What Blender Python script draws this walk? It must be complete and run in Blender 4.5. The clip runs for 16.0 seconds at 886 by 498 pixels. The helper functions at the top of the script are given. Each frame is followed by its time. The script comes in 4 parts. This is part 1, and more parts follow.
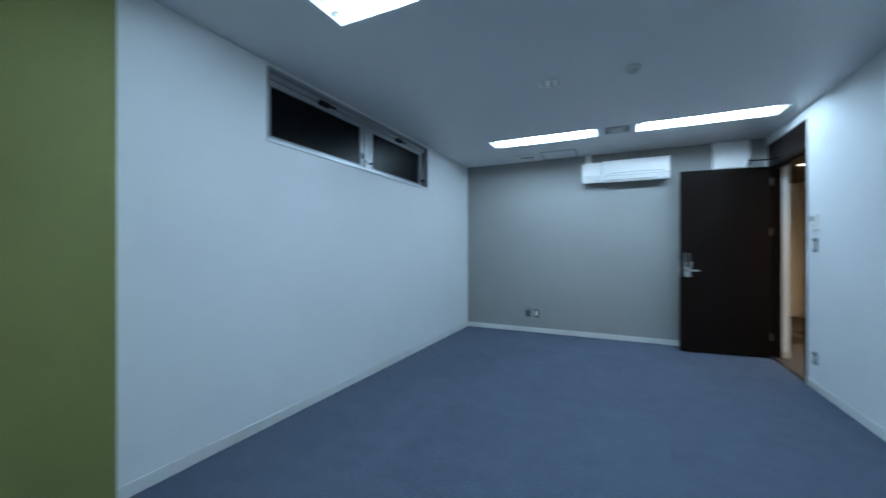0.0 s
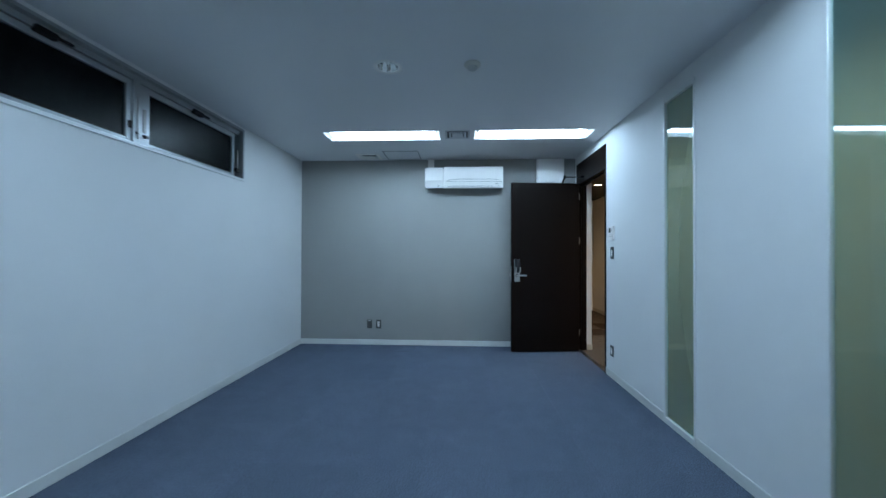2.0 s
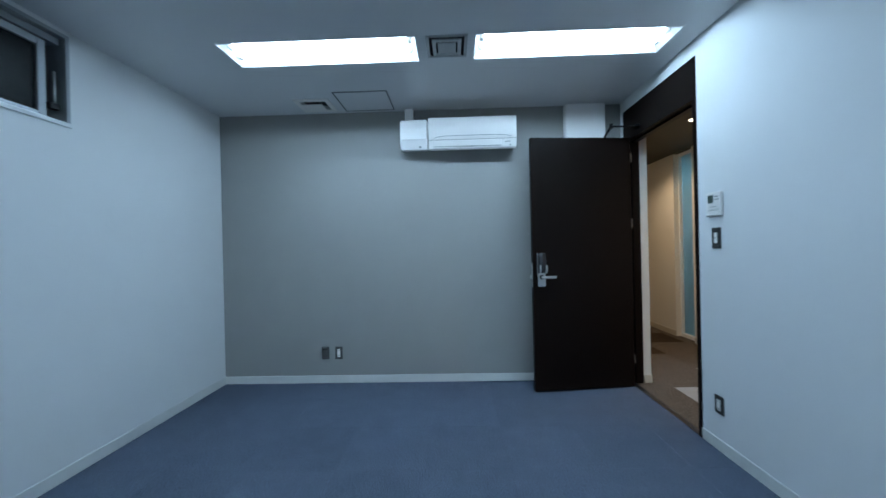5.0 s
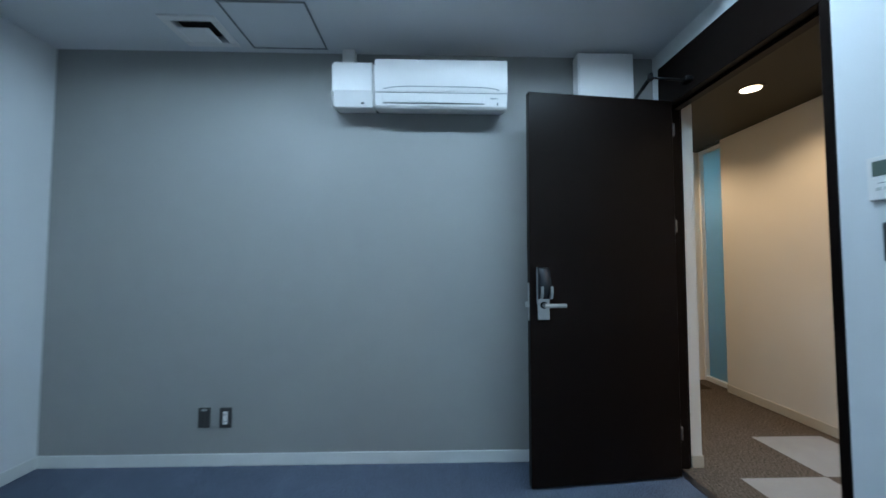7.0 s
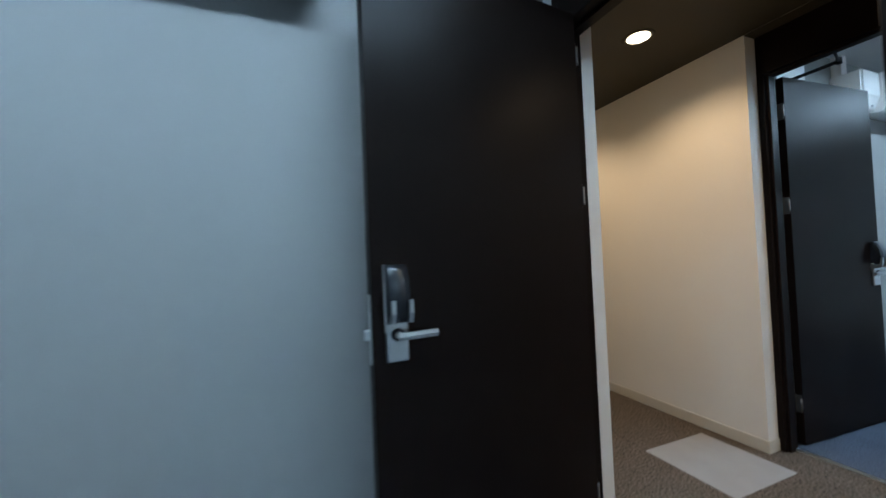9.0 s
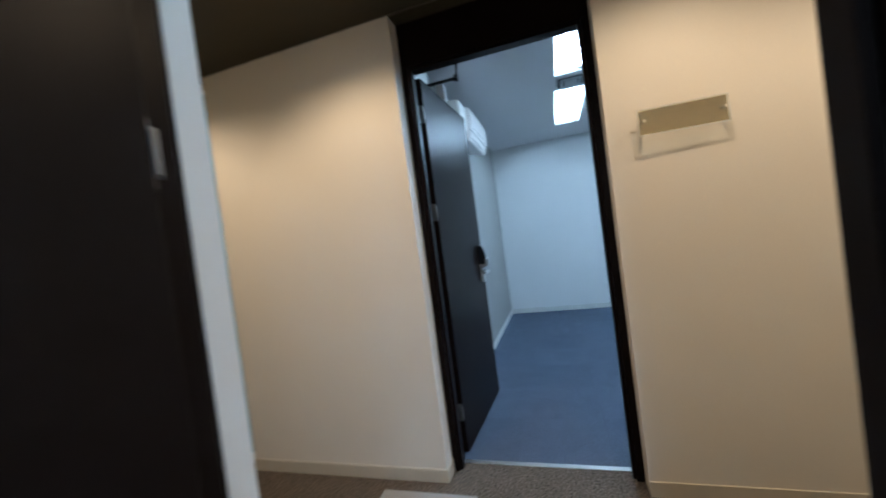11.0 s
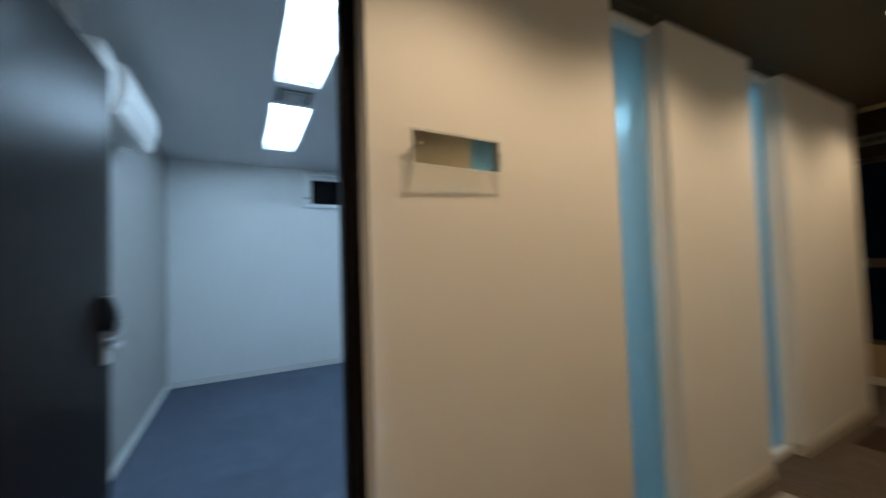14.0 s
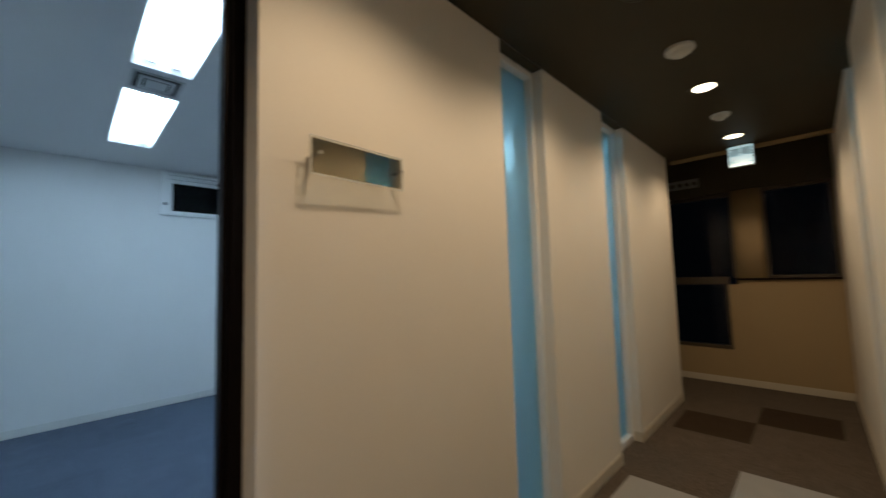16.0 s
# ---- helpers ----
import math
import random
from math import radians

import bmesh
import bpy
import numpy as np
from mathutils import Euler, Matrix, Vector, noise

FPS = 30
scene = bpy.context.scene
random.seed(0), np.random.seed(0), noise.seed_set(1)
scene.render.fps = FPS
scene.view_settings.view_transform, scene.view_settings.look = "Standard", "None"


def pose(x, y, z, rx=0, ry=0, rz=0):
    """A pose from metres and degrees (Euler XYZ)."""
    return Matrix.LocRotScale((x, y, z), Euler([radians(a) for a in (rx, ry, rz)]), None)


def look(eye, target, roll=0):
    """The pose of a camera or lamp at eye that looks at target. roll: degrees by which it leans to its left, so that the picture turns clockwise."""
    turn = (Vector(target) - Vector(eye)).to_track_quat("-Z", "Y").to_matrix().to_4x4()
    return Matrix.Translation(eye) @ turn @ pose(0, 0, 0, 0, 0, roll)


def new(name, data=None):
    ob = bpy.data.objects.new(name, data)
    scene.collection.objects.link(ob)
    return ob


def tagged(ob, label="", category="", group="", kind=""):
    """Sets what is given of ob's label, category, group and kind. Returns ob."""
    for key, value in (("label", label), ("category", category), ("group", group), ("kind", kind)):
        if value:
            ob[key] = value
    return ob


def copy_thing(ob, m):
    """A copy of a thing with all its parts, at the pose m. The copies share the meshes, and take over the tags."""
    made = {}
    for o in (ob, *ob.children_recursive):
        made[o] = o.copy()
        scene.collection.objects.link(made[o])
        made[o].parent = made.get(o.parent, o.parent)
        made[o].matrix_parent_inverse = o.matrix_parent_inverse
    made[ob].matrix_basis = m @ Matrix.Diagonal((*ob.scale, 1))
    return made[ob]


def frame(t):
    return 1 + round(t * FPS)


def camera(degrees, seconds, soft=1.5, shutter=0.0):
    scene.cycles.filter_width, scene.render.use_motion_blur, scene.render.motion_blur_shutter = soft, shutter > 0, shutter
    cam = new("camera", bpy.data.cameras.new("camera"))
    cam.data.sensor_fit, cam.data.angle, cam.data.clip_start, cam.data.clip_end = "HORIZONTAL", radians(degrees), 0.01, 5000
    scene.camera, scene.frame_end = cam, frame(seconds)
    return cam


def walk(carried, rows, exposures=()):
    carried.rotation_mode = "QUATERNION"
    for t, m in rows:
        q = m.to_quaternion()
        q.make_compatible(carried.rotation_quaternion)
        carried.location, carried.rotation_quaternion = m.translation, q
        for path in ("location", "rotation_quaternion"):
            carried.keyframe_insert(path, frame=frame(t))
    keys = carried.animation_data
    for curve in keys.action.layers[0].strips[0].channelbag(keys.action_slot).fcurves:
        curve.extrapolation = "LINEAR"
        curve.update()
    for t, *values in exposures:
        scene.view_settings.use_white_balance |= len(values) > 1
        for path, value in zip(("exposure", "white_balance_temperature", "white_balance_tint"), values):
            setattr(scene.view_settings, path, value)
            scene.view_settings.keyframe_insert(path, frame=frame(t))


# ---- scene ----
cam = camera(99.9, 16.0, shutter=0.8)
PATH = [
    (0, (0.068, 0.46, 1.241), (-0.792, 2.265, 1.24), -0.0),
    (0.5, (0.005, 0.499, 1.249), (-0.548, 2.42, 1.225), 0.1),
    (1, (0.033, 0.604, 1.247), (-0.26, 2.583, 1.224), 0.1),
    (1.5, (0.056, 0.771, 1.275), (-0.073, 2.766, 1.345), 0.1),
    (2, (0.077, 0.953, 1.27), (-0.02, 2.951, 1.29), 0.2),
    (2.5, (0.042, 1.217, 1.264), (-0.004, 3.216, 1.282), 0.1),
    (3, (0.015, 1.456, 1.291), (-0.052, 3.454, 1.299), -1.0),
    (3.5, (0.034, 1.726, 1.276), (-0.148, 3.717, 1.321), -1.1),
    (4, (0.054, 2.003, 1.256), (-0.203, 3.986, 1.256), 0.3),
    (4.5, (0.047, 2.29, 1.264), (-0.009, 4.289, 1.266), -1.1),
    (5, (0.048, 2.561, 1.249), (-0.008, 4.56, 1.245), -1.3),
    (5.2, (0.06, 2.678, 1.238), (-0.029, 4.676, 1.235), -2.0),
    (7.3, (0.201, 3.855, 1.195), (0.298, 5.85, 1.293), -0.1),
    (7.5, (0.212, 3.939, 1.213), (0.352, 5.934, 1.266), -0.5),
    (8, (0.276, 4.229, 1.229), (0.723, 6.178, 1.276), -2.1),
    (8.5, (0.372, 4.451, 1.219), (1.05, 6.333, 1.237), -2.6),
    (9, (0.519, 4.664, 1.205), (1.257, 6.522, 1.251), -2.4),
    (9.5, (0.666, 4.873, 1.208), (1.653, 6.612, 1.239), 0.2),
    (10, (0.822, 5.033, 1.250), (2.268, 6.415, 1.282), -3.2),
    (12.3, (1.698, 5.497, 1.253), (3.697, 5.549, 1.214), -5.5),
    (12.5, (1.754, 5.491, 1.258), (3.754, 5.513, 1.232), -5.1),
    (13, (1.862, 5.442, 1.263), (3.862, 5.405, 1.267), -2.9),
    (13.5, (1.922, 5.418, 1.268), (3.888, 5.052, 1.28), -1.9),
    (14, (1.97, 5.377, 1.289), (3.732, 4.433, 1.361), -1.9),
    (14.5, (1.959, 5.357, 1.288), (3.358, 3.929, 1.346), -1.2),
    (15, (1.975, 5.339, 1.292), (3.142, 3.718, 1.405), -0.3),
    (15.5, (1.972, 5.355, 1.296), (3.197, 3.778, 1.414), -1.5),
    (16, (2.014, 5.396, 1.292), (3.414, 3.976, 1.438), -1.7),
]
EXPOSURES = [(0.0, 0.10, 6500, 10), (1.0, 0.02, 6500, 10), (3.5, -0.06, 6500, 10), (5.2, -0.10, 6500, 10), (7.3, -0.08, 6550, 10), (8.5, -0.04, 6500, 10), (9.5, 0.08, 6500, 10), (10.2, 0.18, 6400, 10),
             (12.3, 0.03, 5850, 10), (12.7, 0.0, 5850, 10), (14.0, -0.14, 6350, 10), (16.0, -0.29, 6550, 10)]
walk(cam, [(t, look(eye, target, roll)) for t, eye, target, roll in PATH], EXPOSURES)

# ---- world and light levels ----
ROOM_H, HALL_H = 2.545, 2.44          # ceilings
XL, XR, YF, YB = -2.15, 1.615, 6.05, -0.9   # office one: inner faces
HW, HE = 1.797, 3.015                  # corridor faces, west and east
BX0, BX1, BYF, BYB = 3.22, 7.05, 6.125, 1.17   # office two: inner faces
HALL_N, HALL_S = 9.4, 0.12            # corridor ends
TOP = 2.8
TUBE_COLOR, TUBE_POWER = (0.56, 0.845, 1.14), 60.5
WARM, SPOT_POWER = (1.0, 0.735, 0.465), 27.0

world = bpy.data.worlds.new("night_sky")
scene.world = world
world.use_nodes = True
world.node_tree.nodes["Background"].inputs["Color"].default_value = (0.010, 0.013, 0.02, 1)
world.node_tree.nodes["Background"].inputs["Strength"].default_value = 0.12


# ---- materials ----
def material(name, color, rough=0.6, metal=0.0, grain=0.0, grain_scale=200.0, bump=0.0, blotch=0.0, blotch_scale=2.0,
             random_tone=0.0, spec=0.5, ior=1.5, emit=None, power=0.0, stretch=None, rough_var=0.0, coords="Object"):
    """A principled surface with a fine grain and broad blotches, both in colour and in relief."""
    m = bpy.data.materials.new(name)
    m.use_nodes = True
    nt = m.node_tree
    b = nt.nodes["Principled BSDF"]
    b.inputs["Roughness"].default_value = rough
    b.inputs["Metallic"].default_value = metal
    b.inputs["Specular IOR Level"].default_value = spec
    b.inputs["IOR"].default_value = ior
    b.inputs["Base Color"].default_value = (*color, 1)
    if emit:
        b.inputs["Emission Color"].default_value = (*emit, 1)
        b.inputs["Emission Strength"].default_value = power
    if grain or bump or blotch or random_tone or rough_var:
        geo = nt.nodes.new("ShaderNodeNewGeometry")
        mp = nt.nodes.new("ShaderNodeMapping")
        nt.links.new(geo.outputs["Position"], mp.inputs["Vector"])
        if stretch:
            mp.inputs["Scale"].default_value = stretch
        fine = nt.nodes.new("ShaderNodeTexNoise")
        fine.inputs["Scale"].default_value = grain_scale
        fine.inputs["Detail"].default_value = 3.0
        broad = nt.nodes.new("ShaderNodeTexNoise")
        broad.inputs["Scale"].default_value = blotch_scale
        broad.inputs["Detail"].default_value = 4.0
        nt.links.new(mp.outputs["Vector"], fine.inputs["Vector"])
        nt.links.new(geo.outputs["Position"], broad.inputs["Vector"])

        def ranged(src, amount):
            r = nt.nodes.new("ShaderNodeMapRange")
            r.inputs["From Min"].default_value, r.inputs["From Max"].default_value = 0.25, 0.75
            r.inputs["To Min"].default_value, r.inputs["To Max"].default_value = 1 - amount, 1 + amount
            nt.links.new(src, r.inputs["Value"])
            return r.outputs["Result"]

        def times(a, c):
            t = nt.nodes.new("ShaderNodeMath")
            t.operation = "MULTIPLY"
            nt.links.new(a, t.inputs[0])
            nt.links.new(c, t.inputs[1])
            return t.outputs[0]

        tone = times(ranged(fine.outputs["Fac"], grain), ranged(broad.outputs["Fac"], blotch))
        if random_tone:
            info = nt.nodes.new("ShaderNodeObjectInfo")
            r = nt.nodes.new("ShaderNodeMapRange")
            r.inputs["To Min"].default_value, r.inputs["To Max"].default_value = 1 - random_tone, 1 + random_tone
            nt.links.new(info.outputs["Random"], r.inputs["Value"])
            tone = times(tone, r.outputs["Result"])
        mix = nt.nodes.new("ShaderNodeVectorMath")
        mix.operation = "SCALE"
        mix.inputs[0].default_value = color
        nt.links.new(tone, mix.inputs["Scale"])
        nt.links.new(mix.outputs["Vector"], b.inputs["Base Color"])
        if bump:
            bp = nt.nodes.new("ShaderNodeBump")
            bp.inputs["Strength"].default_value = bump
            bp.inputs["Distance"].default_value = 0.002
            nt.links.new(fine.outputs["Fac"], bp.inputs["Height"])
            nt.links.new(bp.outputs["Normal"], b.inputs["Normal"])
        if rough_var:
            rr = nt.nodes.new("ShaderNodeMapRange")
            rr.inputs["To Min"].default_value, rr.inputs["To Max"].default_value = rough - rough_var, rough + rough_var
            nt.links.new(broad.outputs["Fac"], rr.inputs["Value"])
            nt.links.new(rr.outputs["Result"], b.inputs["Roughness"])
    return m


def frosted_film(name):
    """Diffusing film on a pane: scatters the light that passes through it."""
    m = bpy.data.materials.new(name)
    m.use_nodes = True
    nt = m.node_tree
    nt.nodes.remove(nt.nodes["Principled BSDF"])
    out = nt.nodes["Material Output"]
    trans = nt.nodes.new("ShaderNodeBsdfTranslucent")
    trans.inputs["Color"].default_value = (0.46, 0.69, 0.74, 1)
    blur = nt.nodes.new("ShaderNodeBsdfRefraction")
    blur.inputs["Color"].default_value = (0.68, 0.80, 0.78, 1)
    blur.inputs["Roughness"].default_value = 0.9
    blur.inputs["IOR"].default_value = 1.15
    dif = nt.nodes.new("ShaderNodeBsdfDiffuse")
    dif.inputs["Color"].default_value = (0.29, 0.33, 0.34, 1)
    m0, m1 = (nt.nodes.new("ShaderNodeMixShader") for _ in range(2))
    m0.inputs[0].default_value = 0.3
    nt.links.new(trans.outputs[0], m0.inputs[1])
    nt.links.new(blur.outputs[0], m0.inputs[2])
    m1.inputs[0].default_value = 0.28
    nt.links.new(m0.outputs[0], m1.inputs[1])
    nt.links.new(dif.outputs[0], m1.inputs[2])
    nt.links.new(m1.outputs[0], out.inputs["Surface"])
    return m


def gloss_share(nt, most):
    """How much a glass face reflects, the same from both sides of the pane."""
    lw = nt.nodes.new("ShaderNodeLayerWeight")
    lw.inputs["Blend"].default_value = 0.5
    p = nt.nodes.new("ShaderNodeMath")
    p.operation = "POWER"
    nt.links.new(lw.outputs["Facing"], p.inputs[0])
    p.inputs[1].default_value = 4.0
    q = nt.nodes.new("ShaderNodeMath")
    q.operation = "MULTIPLY_ADD"
    nt.links.new(p.outputs[0], q.inputs[0])
    q.inputs[1].default_value, q.inputs[2].default_value = 0.75 * most, 0.04 * most
    return q.outputs[0]


def clear_glass(name, color=(0.9, 0.95, 0.95), rough=0.0, mirror=0.0, gloss=1.0):
    """A thin clear sheet: see-through, with a mirror-like gloss; mirror: the share that a half-mirror coating reflects."""
    m = bpy.data.materials.new(name)
    m.use_nodes = True
    nt = m.node_tree
    nt.nodes.remove(nt.nodes["Principled BSDF"])
    out = nt.nodes["Material Output"]
    tr = nt.nodes.new("ShaderNodeBsdfTransparent")
    tr.inputs["Color"].default_value = (*color, 1)
    gl = nt.nodes.new("ShaderNodeBsdfGlossy")
    gl.inputs["Roughness"].default_value = rough
    fr = gloss_share(nt, gloss)
    mx = nt.nodes.new("ShaderNodeMixShader")
    if mirror:
        gl.inputs["Color"].default_value = (0.78, 0.65, 0.48, 1)
        mx.inputs[0].default_value = mirror
    else:
        nt.links.new(fr, mx.inputs[0])
    nt.links.new(tr.outputs[0], mx.inputs[1])
    nt.links.new(gl.outputs[0], mx.inputs[2])
    nt.links.new(mx.outputs[0], out.inputs["Surface"])
    return m


WALLPAPER = material("white_wallpaper", (0.79, 0.79, 0.78), 0.75, grain=0.02, grain_scale=260, bump=0.25, blotch=0.02, blotch_scale=1.3, spec=0.3)
HALL_PAPER = material("ivory_wallpaper", (0.71, 0.68, 0.62), 0.7, grain=0.02, grain_scale=240, bump=0.13, blotch=0.02, blotch_scale=1.6, spec=0.3)
GREY_PAPER = material("grey_wallpaper", (0.305, 0.301, 0.287), 0.6, grain=0.03, grain_scale=260, bump=0.25, blotch=0.025, blotch_scale=1.5, spec=0.4)
GREEN_PAPER = material("green_wallpaper", (0.19, 0.195, 0.06), 0.7, grain=0.05, grain_scale=180, bump=0.3, blotch=0.06, blotch_scale=3, spec=0.3)
CEILING_PAINT = material("ceiling_board", (0.74, 0.74, 0.74), 0.45, grain=0.02, grain_scale=300, bump=0.1, blotch=0.02, blotch_scale=1.0, spec=0.4)
HALL_CEILING = material("dark_brown_ceiling_paint", (0.041, 0.035, 0.020), 0.6, grain=0.06, grain_scale=220, bump=0.25, blotch=0.05, blotch_scale=2, spec=0.35)
DARK_WOOD = material("dark_brown_wood_film", (0.0075, 0.0047, 0.0038), 0.36, grain=0.2, grain_scale=60, bump=0.0, blotch=0.08, blotch_scale=3, stretch=(14, 14, 0.6), spec=0.5, ior=1.165)
BASE_VINYL = material("grey_white_vinyl", (0.70, 0.70, 0.67), 0.5, grain=0.02, grain_scale=150, blotch=0.04, blotch_scale=6)
HALL_BASE = material("beige_vinyl", (0.52, 0.48, 0.40), 0.5, grain=0.02, grain_scale=150, blotch=0.04, blotch_scale=6)
BLUE_CARPET = material("blue_carpet", (0.078, 0.097, 0.134), 0.95, grain=0.75, grain_scale=150, bump=1.0, blotch=0.08, blotch_scale=7, random_tone=0.045, spec=0.1)
TAUPE_CARPET = material("taupe_carpet", (0.100, 0.082, 0.066), 0.95, grain=0.9, grain_scale=85, bump=0.9, blotch=0.10, blotch_scale=9, random_tone=0.03, spec=0.1)
PALE_CARPET = material("pale_grey_carpet", (0.315, 0.315, 0.315), 0.95, grain=0.12, grain_scale=240, bump=0.8, blotch=0.05, blotch_scale=8, random_tone=0.02, spec=0.1)
BROWN_CARPET = material("dark_brown_carpet", (0.042, 0.029, 0.019), 0.95, grain=0.35, grain_scale=200, bump=0.9, blotch=0.08, blotch_scale=8, random_tone=0.03, spec=0.1)
CONCRETE = material("bare_slab", (0.3, 0.3, 0.3), 0.9, grain=0.1, grain_scale=60, blotch=0.1)
ALUMINIUM = material("anodised_aluminium", (0.36, 0.375, 0.385), 0.38, metal=0.6, grain=0.04, grain_scale=120, blotch=0.05, blotch_scale=6)
WHITE_METAL = material("white_enamelled_metal", (0.84, 0.82, 0.79), 0.4, grain=0.01, grain_scale=90, blotch=0.02, blotch_scale=5)
BRIGHT_FRAME = material("bright_white_frame", (0.90, 0.91, 0.90), 0.25, grain=0.01, grain_scale=90, blotch=0.02, blotch_scale=4)
WHITE_FRAME = material("white_painted_frame", (0.76, 0.77, 0.76), 0.3, grain=0.01, grain_scale=90, blotch=0.03, blotch_scale=4)
WHITE_PLASTIC = material("white_plastic", (0.88, 0.84, 0.80), 0.35, grain=0.01, grain_scale=120, blotch=0.02, blotch_scale=8)
OFF_WHITE_PLASTIC = material("off_white_plastic", (0.58, 0.57, 0.53), 0.45, blotch=0.03, blotch_scale=8)
CHROME = material("chrome", (0.82, 0.82, 0.82), 0.12, metal=1.0, blotch=0.03, blotch_scale=20)
SATIN_STEEL = material("satin_steel", (0.60, 0.60, 0.58), 0.3, metal=0.9, grain=0.05, grain_scale=200, blotch=0.04, blotch_scale=15)
HINGE_STEEL = material("dull_hinge_steel", (0.22, 0.21, 0.20), 0.42, metal=0.8, blotch=0.06, blotch_scale=25)
BLACK_METAL = material("black_metal", (0.006, 0.006, 0.0065), 0.5, spec=0.2, blotch=0.1, blotch_scale=20)
BLACK_PLASTIC = material("black_plastic", (0.012, 0.014, 0.018), 0.28, blotch=0.08, blotch_scale=20)
BRONZE = material("dark_bronze_frame", (0.085, 0.072, 0.056), 0.4, metal=0.4, blotch=0.06, blotch_scale=10)
GREY_PLATE = material("dark_grey_plate", (0.075, 0.075, 0.072), 0.4, metal=0.4, blotch=0.05, blotch_scale=20)
VENT_GREY = material("grey_vent_metal", (0.46, 0.47, 0.47), 0.45, metal=0.2, blotch=0.05, blotch_scale=12)
HATCH_TRIM = material("hatch_trim", (0.22, 0.23, 0.23), 0.45, metal=0.3, blotch=0.05, blotch_scale=12)
LCD = material("lcd_screen", (0.10, 0.13, 0.11), 0.2, blotch=0.03, blotch_scale=30)
FROSTED = frosted_film("frosted_film")
GREEN_PANE = clear_glass("green_tinted_glass", (0.82, 0.92, 0.91), 0.01, gloss=1.0)
# ivory paper with the corridor end's dim light put into its colour
DIMMED_PAPER = material("dimmed_ivory_wallpaper", (0.34, 0.255, 0.145), 0.7, grain=0.03, grain_scale=240, bump=0.3, blotch=0.04, blotch_scale=2, spec=0.3)
NIGHT_GLASS = clear_glass("figured_window_glass", (0.4, 0.45, 0.45), 0.33, gloss=0.4)
CLEAR_PANE = clear_glass("clear_window_glass", (0.7, 0.75, 0.75), 0.02, gloss=0.3)
ACRYLIC = clear_glass("clear_acrylic", (0.93, 0.95, 0.94), 0.01)
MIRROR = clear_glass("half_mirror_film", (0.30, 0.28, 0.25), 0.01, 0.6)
TUBE = material("lit_fluorescent_tube", (0.9, 0.9, 0.9), 0.4, emit=TUBE_COLOR, power=TUBE_POWER)
LENS = material("lit_downlight_lens", (0.9, 0.9, 0.9), 0.4, emit=(1.0, 0.84, 0.62), power=5.5)
SIGN_FACE = material("lit_sign_face", (0.8, 0.85, 0.85), 0.4, emit=(0.58, 0.91, 1.0), power=0.85)
SIGN_INK = material("sign_ink", (0.01, 0.02, 0.03), 0.5)
# near-black stands for the shade inside ducts and ports
SHADOW_CAVITY = material("shade_dark_cavity", (0.03, 0.03, 0.032), 0.8, blotch=0.1)


# ---- mesh helpers ----
def ident(p):
    return p


def box(bm, lo, hi, bevel=0.0, where=ident, seg=1):
    """One box between two corners, its edges rounded, laid through the mapping where()."""
    t = bmesh.new()
    bmesh.ops.create_cube(t, size=1)
    for v in t.verts:
        v.co = Vector([(lo[i] + hi[i]) / 2 + v.co[i] * (hi[i] - lo[i]) for i in range(3)])
    if bevel:
        bmesh.ops.bevel(t, geom=t.edges[:], offset=bevel, segments=seg, affect="EDGES", profile=0.5)
    merge(bm, t, where)


def merge(bm, t, where=ident):
    made = {v: bm.verts.new(where(v.co.copy())) for v in t.verts}
    for f in t.faces:
        n = bm.faces.new([made[v] for v in f.verts])
        n.smooth = f.smooth
    t.free()


def rod(bm, a, b, r, r2=None, sides=16, where=ident, caps=True):
    """A round bar from a to b, r thick at a and r2 at b."""
    a, b = Vector(a), Vector(b)
    t = bmesh.new()
    bmesh.ops.create_cone(t, cap_ends=caps, segments=sides, radius1=r, radius2=r if r2 is None else r2, depth=(b - a).length)
    q = Vector((0, 0, 1)).rotation_difference((b - a).normalized()).to_matrix().to_4x4()
    t.transform(Matrix.Translation((a + b) / 2) @ q)
    for f in t.faces:
        f.smooth = len(f.verts) == 4
    merge(bm, t, where)


def turned(bm, rings, centre, sides=32, where=ident):
    """A turned shape about a vertical axis: rings of (radius, z)."""
    loops = []
    for r, z in rings:
        loops.append([bm.verts.new(where(Vector((centre[0] + r * math.cos(2 * math.pi * k / sides), centre[1] + r * math.sin(2 * math.pi * k / sides), centre[2] + z)))) for k in range(sides)])
    for a, b in zip(loops, loops[1:]):
        for k in range(sides):
            bm.faces.new((a[k], a[(k + 1) % sides], b[(k + 1) % sides], b[k])).smooth = True
    return loops


def extruded(bm, outline, lo, hi, where, smooth=False):
    """A closed outline of (p, q), drawn out from lo to hi; where() takes (along, p, q)."""
    a = [bm.verts.new(where(Vector((lo, p, q)))) for p, q in outline]
    b = [bm.verts.new(where(Vector((hi, p, q)))) for p, q in outline]
    bm.faces.new(a), bm.faces.new(b[::-1])
    n = len(outline)
    for k in range(n):
        bm.faces.new((a[k], b[k], b[(k + 1) % n], a[(k + 1) % n])).smooth = smooth


